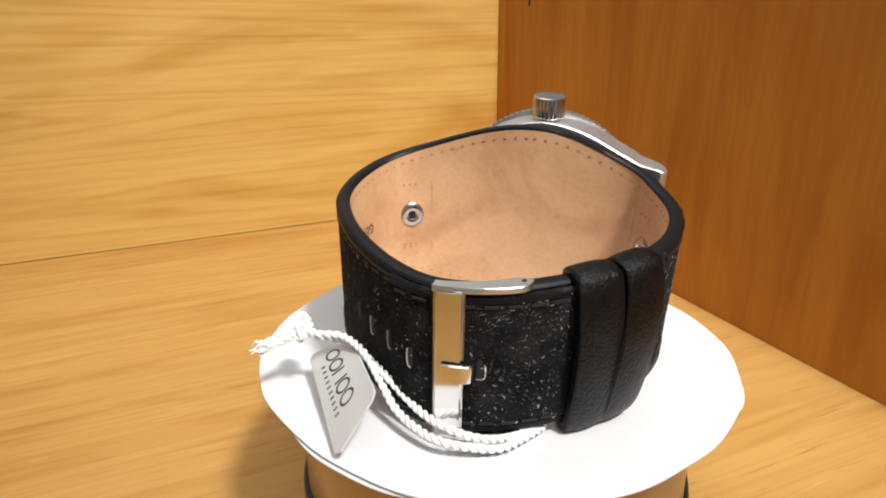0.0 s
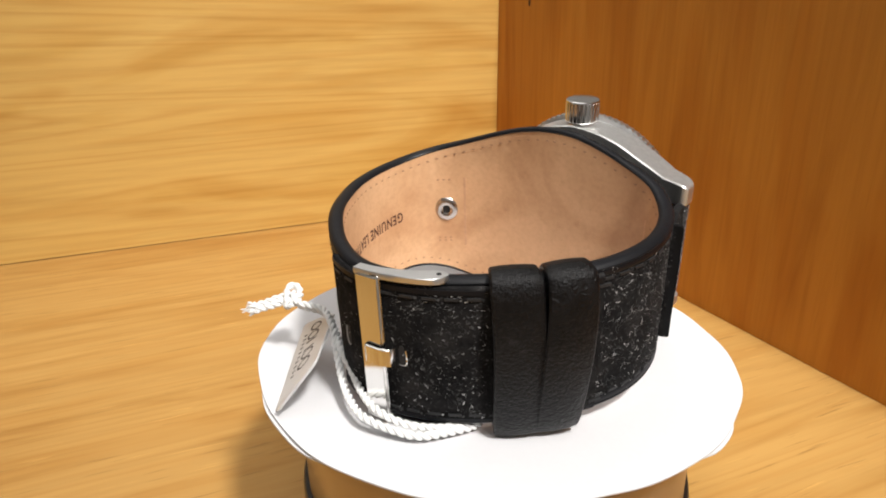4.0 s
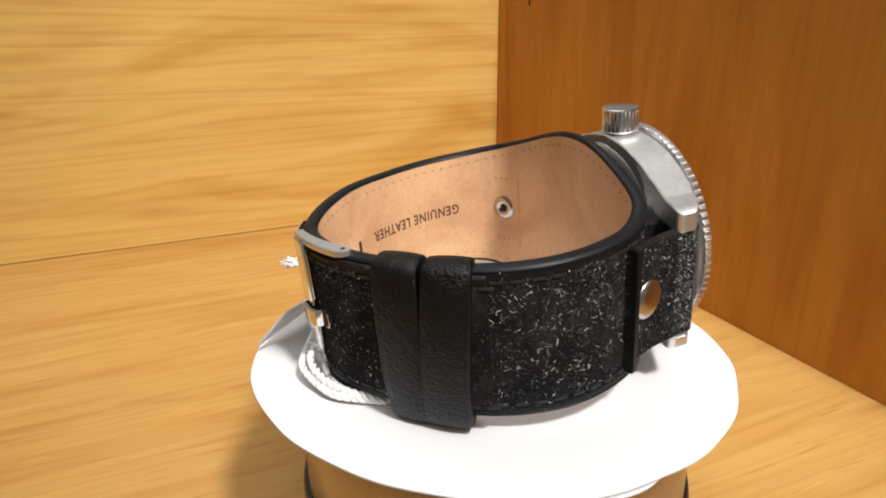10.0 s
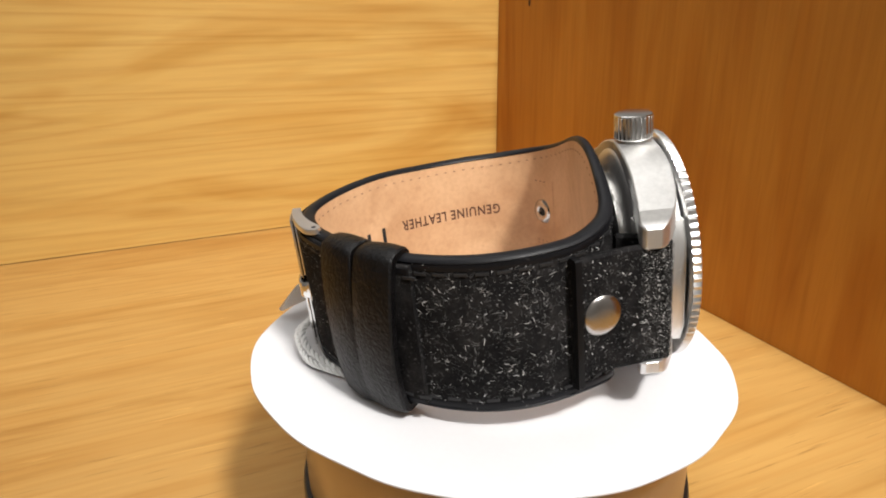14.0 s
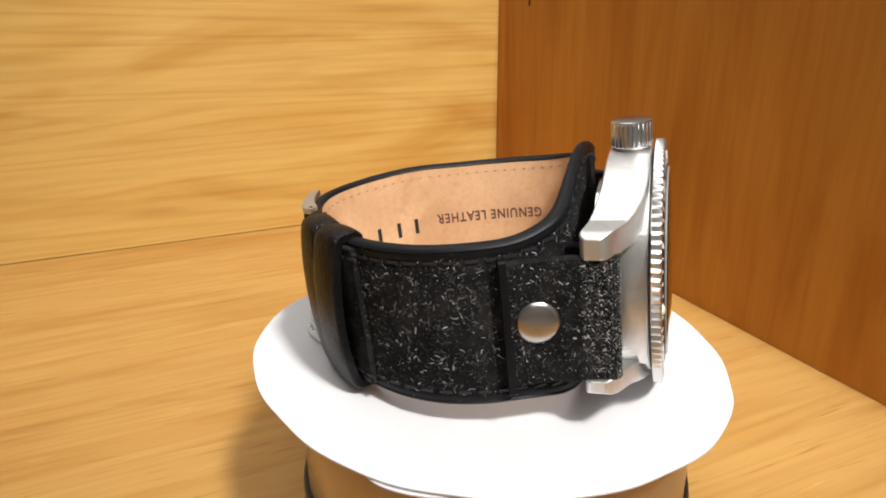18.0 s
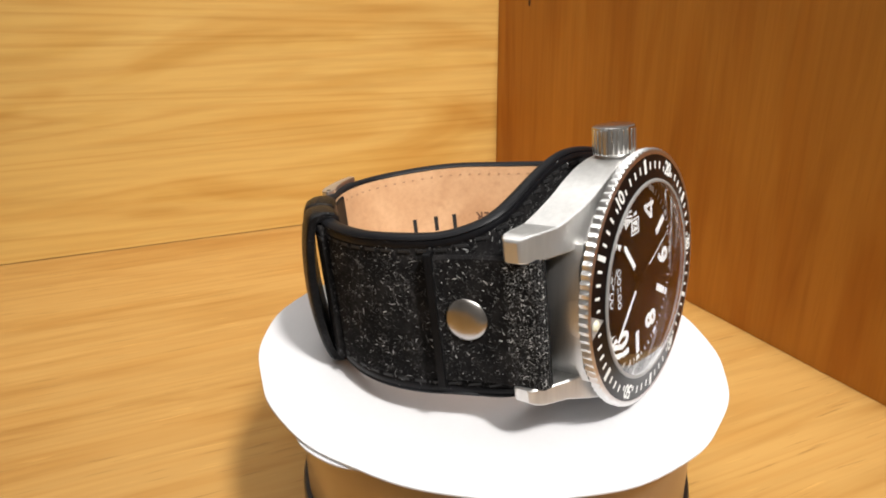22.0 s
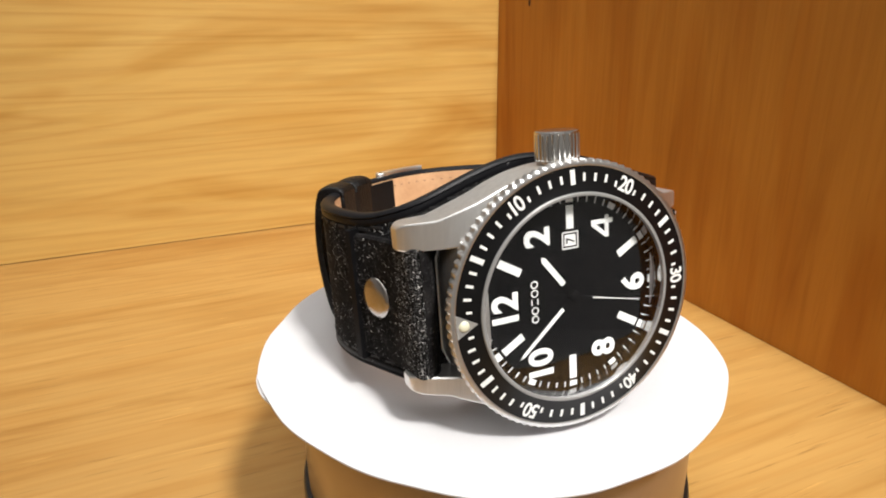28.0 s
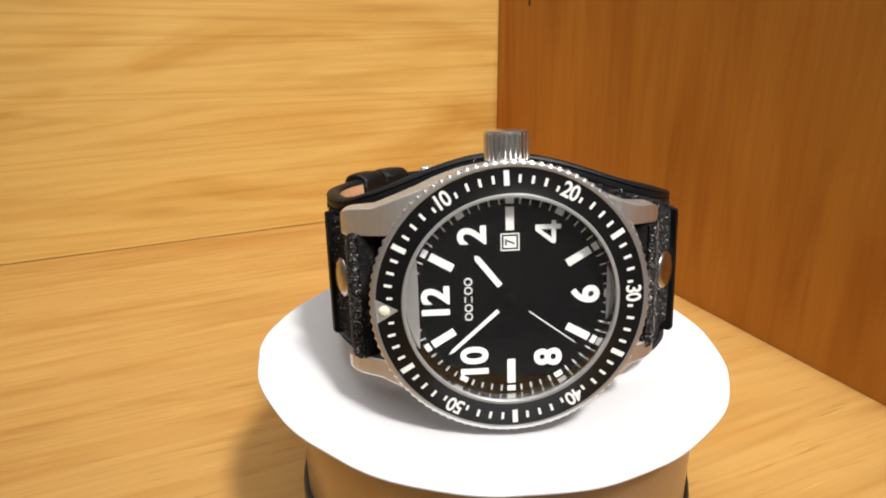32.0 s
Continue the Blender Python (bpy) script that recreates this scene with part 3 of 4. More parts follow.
def build_patches():
    """The narrow straps that hold the case on the cuff, with their rivets."""
    for side in (1, -1):
        run = ((21.6, -12.2), (22.6, -8.6), (23.8, -5.8), (25.2, -4.6), (26.6, -5.0), (27.2, -8.2), (27.9, -13), (29.3, -17.3), (30.7, -20.4), (31.6, -22.2)) if side > 0 else \
            ((21.2, -12.2), (21.9, -8.6), (22.8, -6.0), (24.0, -4.9), (25.3, -5.4), (26.6, -8.4), (28.3, -12.2), (31.0, -15.9), (33.8, -19.0), (35.2, -21.6))
        ctrl = [Vector((0 if side > 0 else -0.9, side * y, z)) for y, z in run]
        pts = spline(ctrl, 6)
        rows = []
        for i, q in enumerate(pts):
            d = (pts[min(i + 1, len(pts) - 1)] - pts[max(i - 1, 0)]).normalized()
            out = Vector((0, d.z, -d.y))
            if out.y * side < 0:
                out = -out
            w = 11.4
            ring = []
            for x, o in ((-w, 0.3), (-w + 0.4, 0.75), (-6, 0.85), (0, 0.85), (6, 0.85), (w - 0.4, 0.75), (w, 0.3), (w, -0.5), (w - 0.4, -0.85), (-w + 0.4, -0.85), (-w, -0.5)):
                ring.append((q + out * o + Vector((x, 0, 0))) * MM)
            rows.append(ring)
        bm = grid_mesh(rows, close_u=True, caps=True)
        bmesh.ops.transform(bm, matrix=M_W, verts=bm.verts)
        patch = part("lug_strap", bm, M_FELT, wristwatch, "short black suede strap held by a rivet")
        # the thick turned end
        s_end = S_PATCH if side > 0 else LOOP_LEN - S_PATCH
        part("turned_end", band(s_end - 0.55, s_end + 0.55, 0.3, 1.2, 3.5, lambda s: 12.3, 0.5), M_LEATHER, patch, "thick black leather edge")
        rng = random.Random(3 + side)
        bm = bmesh.new()
        for k in range(2300):
            i = rng.randrange(16, 32) if k % (5 if side > 0 else 2) else rng.randrange(30, len(pts) - (2 if side > 0 else 10))
            d = (pts[i + 1] - pts[i]).normalized()
            out = Vector((0, d.z, -d.y))
            out = -out if out.y * side < 0 else out
            x, a, l = rng.uniform(-10.9, 10.9), rng.uniform(0, math.pi), 0.15 + 0.7 * rng.random() ** 2
            e = Vector((math.cos(a), 0, 0)) + d * math.sin(a)
            f = (Vector((-math.sin(a), 0, 0)) + d * math.cos(a)) * rng.uniform(0.02, 0.07)
            c = pts[i].lerp(pts[i + 1], rng.random()) + Vector((x, 0, 0)) + out * 0.92
            vs = [bm.verts.new(M_W @ ((c + e * l * u + f * v + out * h) * MM)) for u, v, h in ((-0.5, -1, 0), (0, -1, 0.1), (0.5, -1, 0), (0.5, 1, 0), (0, 1, 0.1), (-0.5, 1, 0))]
            bm.faces.new((vs[0], vs[1], vs[4], vs[5]))
            bm.faces.new((vs[1], vs[2], vs[3], vs[4]))
        tagged(part("lint", bm, M_LINT, patch, "short pale fibres", smooth=False), kind="stuff")
        # rivet outside
        q = Vector((0.4, 29.1, -16.9)) if side > 0 else Vector((-0.9, -31.35, -16.35))
        out = Vector((0, 0.94, 0.34)).normalized() if side > 0 else Vector((0, -0.76, 0.65)).normalized()
        m = M_W @ Matrix.Translation((q + out * 0.85) * MM) @ Matrix((Vector((1, 0, 0)), out.cross(Vector((1, 0, 0))), out)).transposed().to_4x4()
        part("rivet", lathe([(0, 0.95), (1.6, 0.93), (2.9, 0.75), (3.7, 0.35), (3.85, 0.1), (3.85, -0.3), (0, -0.3)], 48, m=m), M_SATIN, wristwatch, "domed satin steel rivet")
    # eyelets on the lining
    for s in (S_RIVET, LOOP_LEN - S_RIVET):
        m = on_strap(s, 0.4, -1.35) @ Matrix.Rotation(math.pi, 4, "X")
        eyelet = part("eyelet", lathe([(1.05, -0.4), (1.05, 0.42), (1.3, 0.62), (1.95, 0.72), (2.7, 0.5), (3.1, 0.1), (3.1, -0.2)], 40, m=m), M_SATIN, wristwatch, "polished steel eyelet")
        # a dark disc paints the shade inside the eyelet
        part("eyelet_hole", lathe([(0, 0.05), (1.07, 0.05), (1.07, -0.3), (0, -0.3)], 24, m=m), M_DARK, eyelet, "dark disc for the shade in the eyelet hole")


build_patches()


def build_buckle():
    m = on_strap(S_BAR, 0.0, 3.1)
    bm = bmesh.new()
    box(bm, (-14.8 * MM, -2.5 * MM, -0.5 * MM), (14.8 * MM, 2.5 * MM, 0.5 * MM), m)
    bmesh.ops.bevel(bm, geom=bm.edges[:], offset=0.0005, segments=3, affect="EDGES")
    bar = part("buckle_bar", bm, M_CHROME, wristwatch, "flat polished steel buckle bar")
    for side in (1, -1):
        # an arm from the bar to the pivot, narrow in the middle and round at its end
        rows = []
        span = S_BAR + 2.3 - (S_PIVOT - 1.5)
        for k in range(19):
            f = k / 18
            s = S_BAR + 2.3 - span * f
            q, d, out = on_loop(s)
            depth = 0.9 + 0.85 * f ** 1.3 if f < 0.82 else 1.55 * math.sqrt(max(0.02, 1 - ((f - 0.82) / 0.18) ** 2))
            mid = 2.4 - 1.5 * f
            ring = []
            for cx, co in ((0.45, depth), (0.6, depth * 0.9), (0.6, -depth * 0.9), (0.45, -depth), (-0.45, -depth), (-0.45, depth)):
                ring.append((q + out * (mid + co) + Vector((side * (14.6 + cx), 0, 0))) * MM)
            rows.append(ring)
        bm = grid_mesh(rows, close_u=True, caps=True)
        bmesh.ops.transform(bm, matrix=M_W, verts=bm.verts)
        arm = part("buckle_arm", bm, M_BEZEL, wristwatch, "polished steel buckle arm")
        q, d, out = on_loop(S_PIVOT)
        mm = M_W @ Matrix.Translation((q + out * 0.9 + Vector((side * 15.20, 0, 0))) * MM) @ Matrix.Rotation(radians(90), 4, "Y")
        # a dark disc paints the shade in the arm's pin hole
        part("pin_hole", lathe([(0, -0.06), (0.42, -0.06), (0.42, 0.06), (0, 0.06)], 16, m=mm), M_DARK, arm, "dark disc for the shade in the pin hole")
    # the prong: a broad band bent over the bar, its tip dipping into the slot
    rows = []
    for along, h in ((0.9, 3.5), (0.85, 4.05), (0.5, 4.2), (-1.5, 4.2), (-2.6, 4.1), (-3.3, 3.75), (-3.6, 3.1), (-3.7, 2.5)):
        q, d, out = on_loop(S_BAR + along)
        rows.append([(q + out * (h + o) + Vector((x - 0.4, 0, 0))) * MM for x, o in ((-1.75, 0.0), (-1.6, 0.2), (1.6, 0.2), (1.75, 0.0), (1.75, -0.3), (-1.75, -0.3))])
    bm = grid_mesh(rows, close_u=True, caps=True)
    bmesh.ops.transform(bm, matrix=M_W, verts=bm.verts)
    part("prong", bm, M_CHROME, bar, "flat steel buckle prong")
    m = on_strap(S_BAR - 4.6, -0.4, 2.6)
    rim = [Vector((x, y, 0.0)) * MM for x, y in ((1.3, -0.75), (0.6, -0.85), (-1.2, -0.85), (-1.75, -0.3), (-1.7, 0.6))]
    part("prong_loop", tube([m @ q for q in spline(rim, 4)], 0.00014, 6), M_CHROME, bar, "thin steel rim round the slot")
    for k, s in enumerate((S_BAR - 4.6, S_BAR + 6.0, S_BAR + 11.6, S_BAR + 17.0, S_BAR + 22.5)):
        off = 2.54 if s < S_BAR + 10 else 1.34
        m = on_strap(s, -0.3, off)
        outline = [Vector((1.9 * math.cos(a), 0.55 * math.sin(a), 0)) for a in (2 * math.pi * j / 16 for j in range(16))]
        outline = [Vector((max(-1.45, min(1.45, q.x)) + 0.5 * math.copysign(1, q.x), q.y, 0)) for q in outline]
        # nothing is cut: a dark plug paints the shade in the slot
        bm = grid_mesh([[m @ (Vector((q.x, q.y, z)) * MM) for q in outline] for z in (-0.25, 0.03)], close_u=True, caps=True)
        slot = part("slot", bm, M_DARK, wristwatch, "narrow slot in the strap, its shade a dark plug")
        if k in (1, 2, 3):                                      # frayed on one long side, with a hook at the lower end
            rim = [Vector((1.5, 0.55, 0.05)), Vector((0.4, 0.66, 0.07)), Vector((-1.0, 0.62, 0.07)), Vector((-1.9, 0.4, 0.06)), Vector((-2.15, -0.1, 0.05))]
            part("slot_rim", tube([m @ (q * MM) for q in spline(rim, 5)], 0.00016, 6), M_WORN, slot, "worn pale rim of the slot")
    for k, s in enumerate((s_of(-13, -65), s_of(-17.5, -61.5), s_of(-21.5, -58.5))):
        bm = bmesh.new()
        # a dark plate paints the shade in each lining slot
        box(bm, (-1.9 * MM, -0.5 * MM, -0.03 * MM), (1.9 * MM, 0.5 * MM, 0.2 * MM), on_strap(s, -0.3, -1.38))
        part("slot", bm, M_DARK, strap_lining, "slot in the lining, its shade a dark plate")


build_buckle()


def stamp_on_lining():
    """Words stamped into the lining; they stand on their heads there."""
    bm = letters("GENUINE LEATHER", 0.0029, 0.00006, 0.00002, 1.16)
    s_mid = 0.5 * (s_of(-33.5, -29.7) + s_of(-25, -52))
    # bend the flat letters along the strap
    for v in bm.verts:
        x, y = v.co.x / MM, v.co.y / MM * 1.22
        q, d, out = on_loop(s_mid - x)
        v.co = M_W @ ((q + out * (-1.39 + v.co.z / MM) + Vector((-y + 0.6, 0, 0))) * MM)
    part("stamp", bm, M_INK, strap_lining, "brown stamped words on the lining", smooth=False)


stamp_on_lining()


# ---- case ----
def build_case():
    case = part("case", lathe([(0, -8.6), (16.0, -8.6), (18.4, -8.3), (19.8, -7.7), (20.6, -7.0), (20.9, -6.0), (21.2, 0.1), (21.1, 0.32), (20.8, 0.42), (18.6, 0.42), (18.5, -0.5), (0, -0.5)], 128, m=M_W @ Matrix.Translation((0, 0.5 * MM, 0))), M_STEEL, wristwatch, "brushed steel watch case")
    part("case_back", lathe([(0, -10.4), (13.5, -10.4), (15.0, -10.1), (15.8, -9.5), (15.8, -8.6), (0, -8.6)], 96, m=M_W), M_CHROME, case, "polished steel case back")
    def tri(f, pts):
        xs, ys = zip(*pts)
        return float(np.interp(f, xs, ys))
    for sx in (1, -1):
        for sy in (1, -1):
            rows = []
            for k in range(22):
                y = 0.02 + 26.2 * k / 15 if k < 16 else 26.22 + 2.3 * math.sin(radians(15 * (k - 15)))
                reach = 1.0 if sy > 0 else 0.935
                xo = tri(y, [(0, 22.3), (4, 22.1), (8, 21.4), (12, 20.1), (16, 18.3), (22.7, 15.7), (28.4, 15.2)])
                xi = tri(y, [(0, 15), (14, 13.6), (18, 11.2), (28.4, 10.7)])
                if sx > 0 > sy:
                    xo -= 1.3 * min(1.0, y / 14)
                elif sx < 0:
                    xo -= 1.3 * min(1.0, y / 9)
                xi = max(xi, math.sqrt(max(0.0, 19.2 ** 2 - y * y)))
                zt = tri(y, [(0, 0.3), (12, 0.2), (17, -0.4), (21, -1.6), (25, -3.5), (28.4, -5.4)])
                zb = tri(y, [(0, -7.2), (14, -7.5), (20, -8.2), (25, -9.2), (27.6, -9.8), (28.4, -9.6)])
                e = 0.25
                f = max(0.0, (y - 26.22) / 2.3)             # rounded tip
                f = 1 - math.sqrt(max(0.0, 1 - f * f * 0.99))
                xo, xi, zt, zb = xo - 1.0 * f, xi + 0.4 * f, zt - 1.1 * f, zb + 1.0 * f
                ring = [(xo - 0.25, zt), (xo - 0.07, zt - 0.07), (xo, zt - 0.25), (xo, zb + 0.25), (xo - 0.25, zb), (xi + e, zb), (xi, zb + e), (xi, zt - e), (xi + e, zt)]
                rows.append([Vector((sx * x, sy * y * reach, z)) * MM for x, z in ring])
            bm = grid_mesh(rows, close_u=True, caps=True)
            bmesh.ops.transform(bm, matrix=M_W, verts=bm.verts)
            part("lug", bm, M_STEEL, case, "brushed steel lug", crisp=13)
    for sy in (1, -1):
        bm = bmesh.new()
        join(bm, grid_mesh([[Vector((x, y, z)) * MM for x, y in ((-12, 16), (12, 16), (12, 19.7), (8.2, 21.4), (-8.2, 21.4), (-12, 19.7))] for z in (-8.1, 0.2)], close_u=True, caps=True))
        bmesh.ops.bevel(bm, geom=bm.edges[:], offset=0.00018, segments=2, affect="EDGES")
        bmesh.ops.transform(bm, matrix=M_W @ Matrix.Diagonal((1, sy, 1, 1)), verts=bm.verts)
        part("end_face", bm, M_STEEL, case, "flat brushed steel face between the lugs")
        a = M_W @ Vector((-12.5 * MM, sy * 25.6 * MM, -7.0 * MM))
        b = M_W @ Vector((12.5 * MM, sy * 25.6 * MM, -7.0 * MM))
        part("spring_bar", tube([a, a.lerp(b, 0.5), b], 0.0008, 10), M_CHROME, case, "steel spring bar")
    return case


case = build_case()


def build_crown():
    teeth = 26
    def knurl(r, z, a):
        return r - (0.45 * max(0.0, math.cos(a * teeth)) ** 1.5 if r > 4.1 and 0.8 < z < 5.2 else 0.0)
    m = M_W @ Matrix.Translation(Vector((22.2, 0.3, -3.3)) * MM) @ Matrix.Rotation(radians(90), 4, "Y") @ Matrix.Diagonal((0.87, 0.87, 0.93, 1))
    crown = part("crown", lathe([(0, -1), (2.9, -1), (2.9, 0.4), (3.7, 0.45), (4.2, 0.6), (4.3, 0.75), (4.3, 0.85), (4.3, 5.1), (4.28, 5.3), (4.2, 5.62), (4.0, 5.72), (3.8, 5.75), (0, 5.75)], 312, knurl, m), M_CROWN, wristwatch, "polished knurled steel crown")
    return crown


build_crown()


def build_bezel():
    teeth = 96
    def coin(r, z, a):
        return r - (0.36 * abs((a * teeth / math.pi) % 2 - 1) if r > 21.7 and 0.85 < z < 2.3 else 0.0)
    bezel = part("bezel", lathe([(18.0, 0.75), (21.3, 0.75), (21.6, 0.8), (22.2, 0.9), (22.2, 2.2), (21.9, 2.45), (21.45, 2.58), (21.2, 2.55), (20.9, 2.35), (18.2, 2.3), (18.0, 2.1)], 768, coin, M_H), M_BEZEL, wristwatch, "coin-edged polished steel bezel")
    ring = part("bezel_insert", lathe([(21.15, 2.3), (21.15, 2.5), (17.3, 2.80), (17.15, 2.9), (17.15, 2.2)], 128, m=M_H), M_INSERT, wristwatch, "black bezel insert with white minute marks")
    tilt = math.atan2(0.29, 3.85)
    def on_ring(minute, r):
        a = radians(minute * 6 - 1.4)
        z = 2.50 + (21.15 - r) * 0.29 / 3.85
        out = Vector((math.sin(a), math.cos(a), 0))
        side = Vector((math.cos(a), -math.sin(a), 0))
        n = (Vector((0, 0, 1)) * math.cos(tilt) + out * math.sin(tilt)).normalized()
        up = n.cross(side)
        return M_H @ Matrix.Translation((out * r + Vector((0, 0, z)) + n * 0.02) * MM) @ Matrix((side, up, n)).transposed().to_4x4()
    for k in range(60):
        if k == 0:
            continue
        if k % 10 == 0:
            bm = letters(str(k), 0.0034, 0.00007, 0.00003, 0.88)
            bmesh.ops.transform(bm, matrix=on_ring(k, 19.45) @ Matrix.Diagonal((0.88, 1.0, 1.0, 1.0)), verts=bm.verts)
            part("bezel_number", bm, M_WHITE, ring, "white minute number", smooth=False)
        elif k % 5 == 0:
            bm = bmesh.new()
            box(bm, (-0.42 * MM, -1.15 * MM, -0.03 * MM), (0.42 * MM, 1.15 * MM, 0.03 * MM), on_ring(k, 19.5))
            part("bezel_mark", bm, M_WHITE, ring, "white five-minute bar", smooth=False)
        elif k % 10 in (1, 9):
            bm = bmesh.new()
            box(bm, (-0.20 * MM, -0.45 * MM, -0.03 * MM), (0.20 * MM, 0.45 * MM, 0.03 * MM), on_ring(k, 19.0))
            part("minute_mark", bm, M_WHITE, ring, smooth=False)
        else:
            bm = bmesh.new()
            box(bm, (-0.22 * MM, -0.62 * MM, -0.03 * MM), (0.22 * MM, 0.62 * MM, 0.03 * MM), on_ring(k, 19.4))
            part("minute_mark", bm, M_WHITE, ring, smooth=False)
    bm = bmesh.new()
    m = on_ring(0, 19.5)
    tri = [bm.verts.new(m @ (Vector(q) * MM)) for q in ((-2.0, 1.6, 0.03), (2.0, 1.6, 0.03), (0, -1.9, 0.03))]
    bm.faces.new(tri)
    bmesh.ops.solidify(bm, geom=bm.faces[:], thickness=-0.00008)
    bmesh.ops.recalc_face_normals(bm, faces=bm.faces)
    part("bezel_triangle", bm, M_SILVER, ring, "silver triangle at the zero mark", smooth=False)
    part("bezel_pearl", lathe([(0, 0.45), (0.5, 0.4), (0.85, 0.15), (0.9, 0), (0, 0)], 24, m=m @ Matrix.Translation((0, 0.35 * MM, 0))), M_PEARL, ring, "cream luminous pearl")
    return bezel


bezel = build_bezel()


def ring_mark(x, y, outer, inner, m):
    """A thin flat ring, in millimetres."""
    return lathe([(inner, 0.0), (inner, 0.03), (outer, 0.03), (outer, 0.0), (inner, 0.0)], 24, m=m @ Matrix.Translation((x * MM, y * MM, 0)))


def broad_four():
    """The figure 4 in three broad strokes round an open triangle."""
    bm = bmesh.new()
    for outline, top in ((((0.5, -2.1), (1.3, -2.1), (1.3, 2.1), (0.5, 2.1)), 0.030), (((-1.85, -1.3), (1.9, -1.3), (1.9, -0.55), (-1.85, -0.55)), 0.034),
                         (((-1.85, -0.6), (-0.95, -0.6), (1.25, 2.1), (0.35, 2.1)), 0.038)):
        join(bm, grid_mesh([[Vector((x, y, z)) * MM for x, y in outline] for z in (-0.02, top)], close_u=True, caps=True))
    return bm


def build_dial():
    dial = part("dial", lathe([(0, 0), (17.2, 0), (17.2, -0.4), (0, -0.4)], 96, m=M_H @ Matrix.Translation((0, 0, -0.02 * MM))), M_DIAL, wristwatch, "black dial with bold white numbers")
    part("rehaut", lathe([(16.35, -0.1), (16.66, 2.0), (17.1, 2.0), (17.1, -0.1)], 128, m=M_H), M_REHAUT, dial, "polished dark inner ring")
    def at(hour, r, up=0.03):
        a = radians(hour * 30)
        return M_D @ Matrix.Translation(Vector((r * math.sin(a), r * math.cos(a), up)) * MM), a
    for h in (2, 4, 6, 8, 10, 12):
        bm = broad_four() if h == 4 else letters(str(h), 0.0063, 0.00020, 0.00003, 0.92)
        bmesh.ops.transform(bm, matrix=at(h, 12.5)[0], verts=bm.verts)
        part("hour_number", bm, M_WHITE, dial, "bold white hour number", smooth=False)
    for h in range(12):
        m, a = at(h, 16.15)
        bm = bmesh.new()
        box(bm, (-0.68 * MM, -0.45 * MM, -0.02 * MM), (0.68 * MM, 0.45 * MM, 0.03 * MM), m @ Matrix.Rotation(-a, 4, "Z"))
        part("hour_block", bm, M_WHITE, dial, "small white block at the hour", smooth=False)
        if h % 2:
            r0, r1 = (11.4, 15.2) if h == 3 else (10.9, 15.2)
            m, a = at(h, (r0 + r1) / 2)
            bm = bmesh.new()
            box(bm, (-0.68 * MM, -(r1 - r0) / 2 * MM, -0.02 * MM), (0.68 * MM, (r1 - r0) / 2 * MM, 0.03 * MM), m @ Matrix.Rotation(-a, 4, "Z"))
            part("hour_bar", bm, M_WHITE, dial, "white bar at an odd hour", smooth=False)
    bm = bmesh.new()
    for k in range(60):
        if k % 5:
            m, a = at(k / 5, 16.15)
            box(bm, (-0.09 * MM, -0.5 * MM, -0.02 * MM), (0.09 * MM, 0.5 * MM, 0.02 * MM), m @ Matrix.Rotation(-a, 4, "Z"))
    part("minute_track", bm, M_WHITE, dial, "fine white minute track", smooth=False)
    # date window
    frame_bm = bmesh.new()
    for lo, hi in (((8.0, -1.55), (10.9, -1.35)), ((8.0, 1.35), (10.9, 1.55)), ((8.0, -1.35), (8.2, 1.35)), ((10.7, -1.35), (10.9, 1.35))):
        box(frame_bm, (lo[0] * MM, lo[1] * MM, 0), (hi[0] * MM, hi[1] * MM, 0.08 * MM), M_D)
    win = part("date_window", frame_bm, M_WHITE, dial, "white framed date window", smooth=False)
    bm = bmesh.new()
    box(bm, (8.5 * MM, -1.05 * MM, 0.0), (10.4 * MM, 1.05 * MM, 0.03 * MM), M_D)
    part("date_wheel", bm, M_WHITE, dial, "white date wheel", smooth=False)
    bm = letters("7", 0.0022, 0.00004, 0.00002)
    bmesh.ops.transform(bm, matrix=M_D @ Matrix.Translation(Vector((9.45, 0, 0.06)) * MM), verts=bm.verts)
    part("date_number", bm, M_DARK, dial, "black date number", smooth=False)
    # maker's mark as plain blocks
    bm = bmesh.new()
    for k in (0, 1, 3, 4):
        join(bm, ring_mark((k - 2) * 1.5, 7.0, 0.68, 0.48, M_D))
    box(bm, (-0.5 * MM, 6.35 * MM, 0), (0.5 * MM, 6.53 * MM, 0.03 * MM), M_D)
    box(bm, (-0.5 * MM, 7.47 * MM, 0), (0.5 * MM, 7.65 * MM, 0.03 * MM), M_D)
    part("dial_mark", bm, M_WHITE, dial, "row of small white shapes", smooth=False)
    return dial


dial = build_dial()


def hand(name, z, angle, black, white, label):
    """A hand: black root, white end; (from, to, half width) in millimetres, along local y."""
    m = M_D @ Matrix.Translation((0, 0, z * MM)) @ Matrix.Rotation(radians(-angle), 4, "Z")
    def blade(span, h, low):
        r0, r1, w0, w1, point = span
        outline = ((-w0, r0), (w0, r0), (w1, r1), (0, r1 + point), (-w1, r1))
        return grid_mesh([[Vector((x, y, zz)) * MM for x, y in outline] for zz in (low, low + h)], close_u=True, caps=True)
    root = part(name, blade(black, 0.12, 0.0), M_DIAL, wristwatch, label, smooth=False)
    root.matrix_local = m
    part("lume", blade(white, 0.05, 0.13), M_WHITE, root, "white luminous fill", smooth=False)
    return root


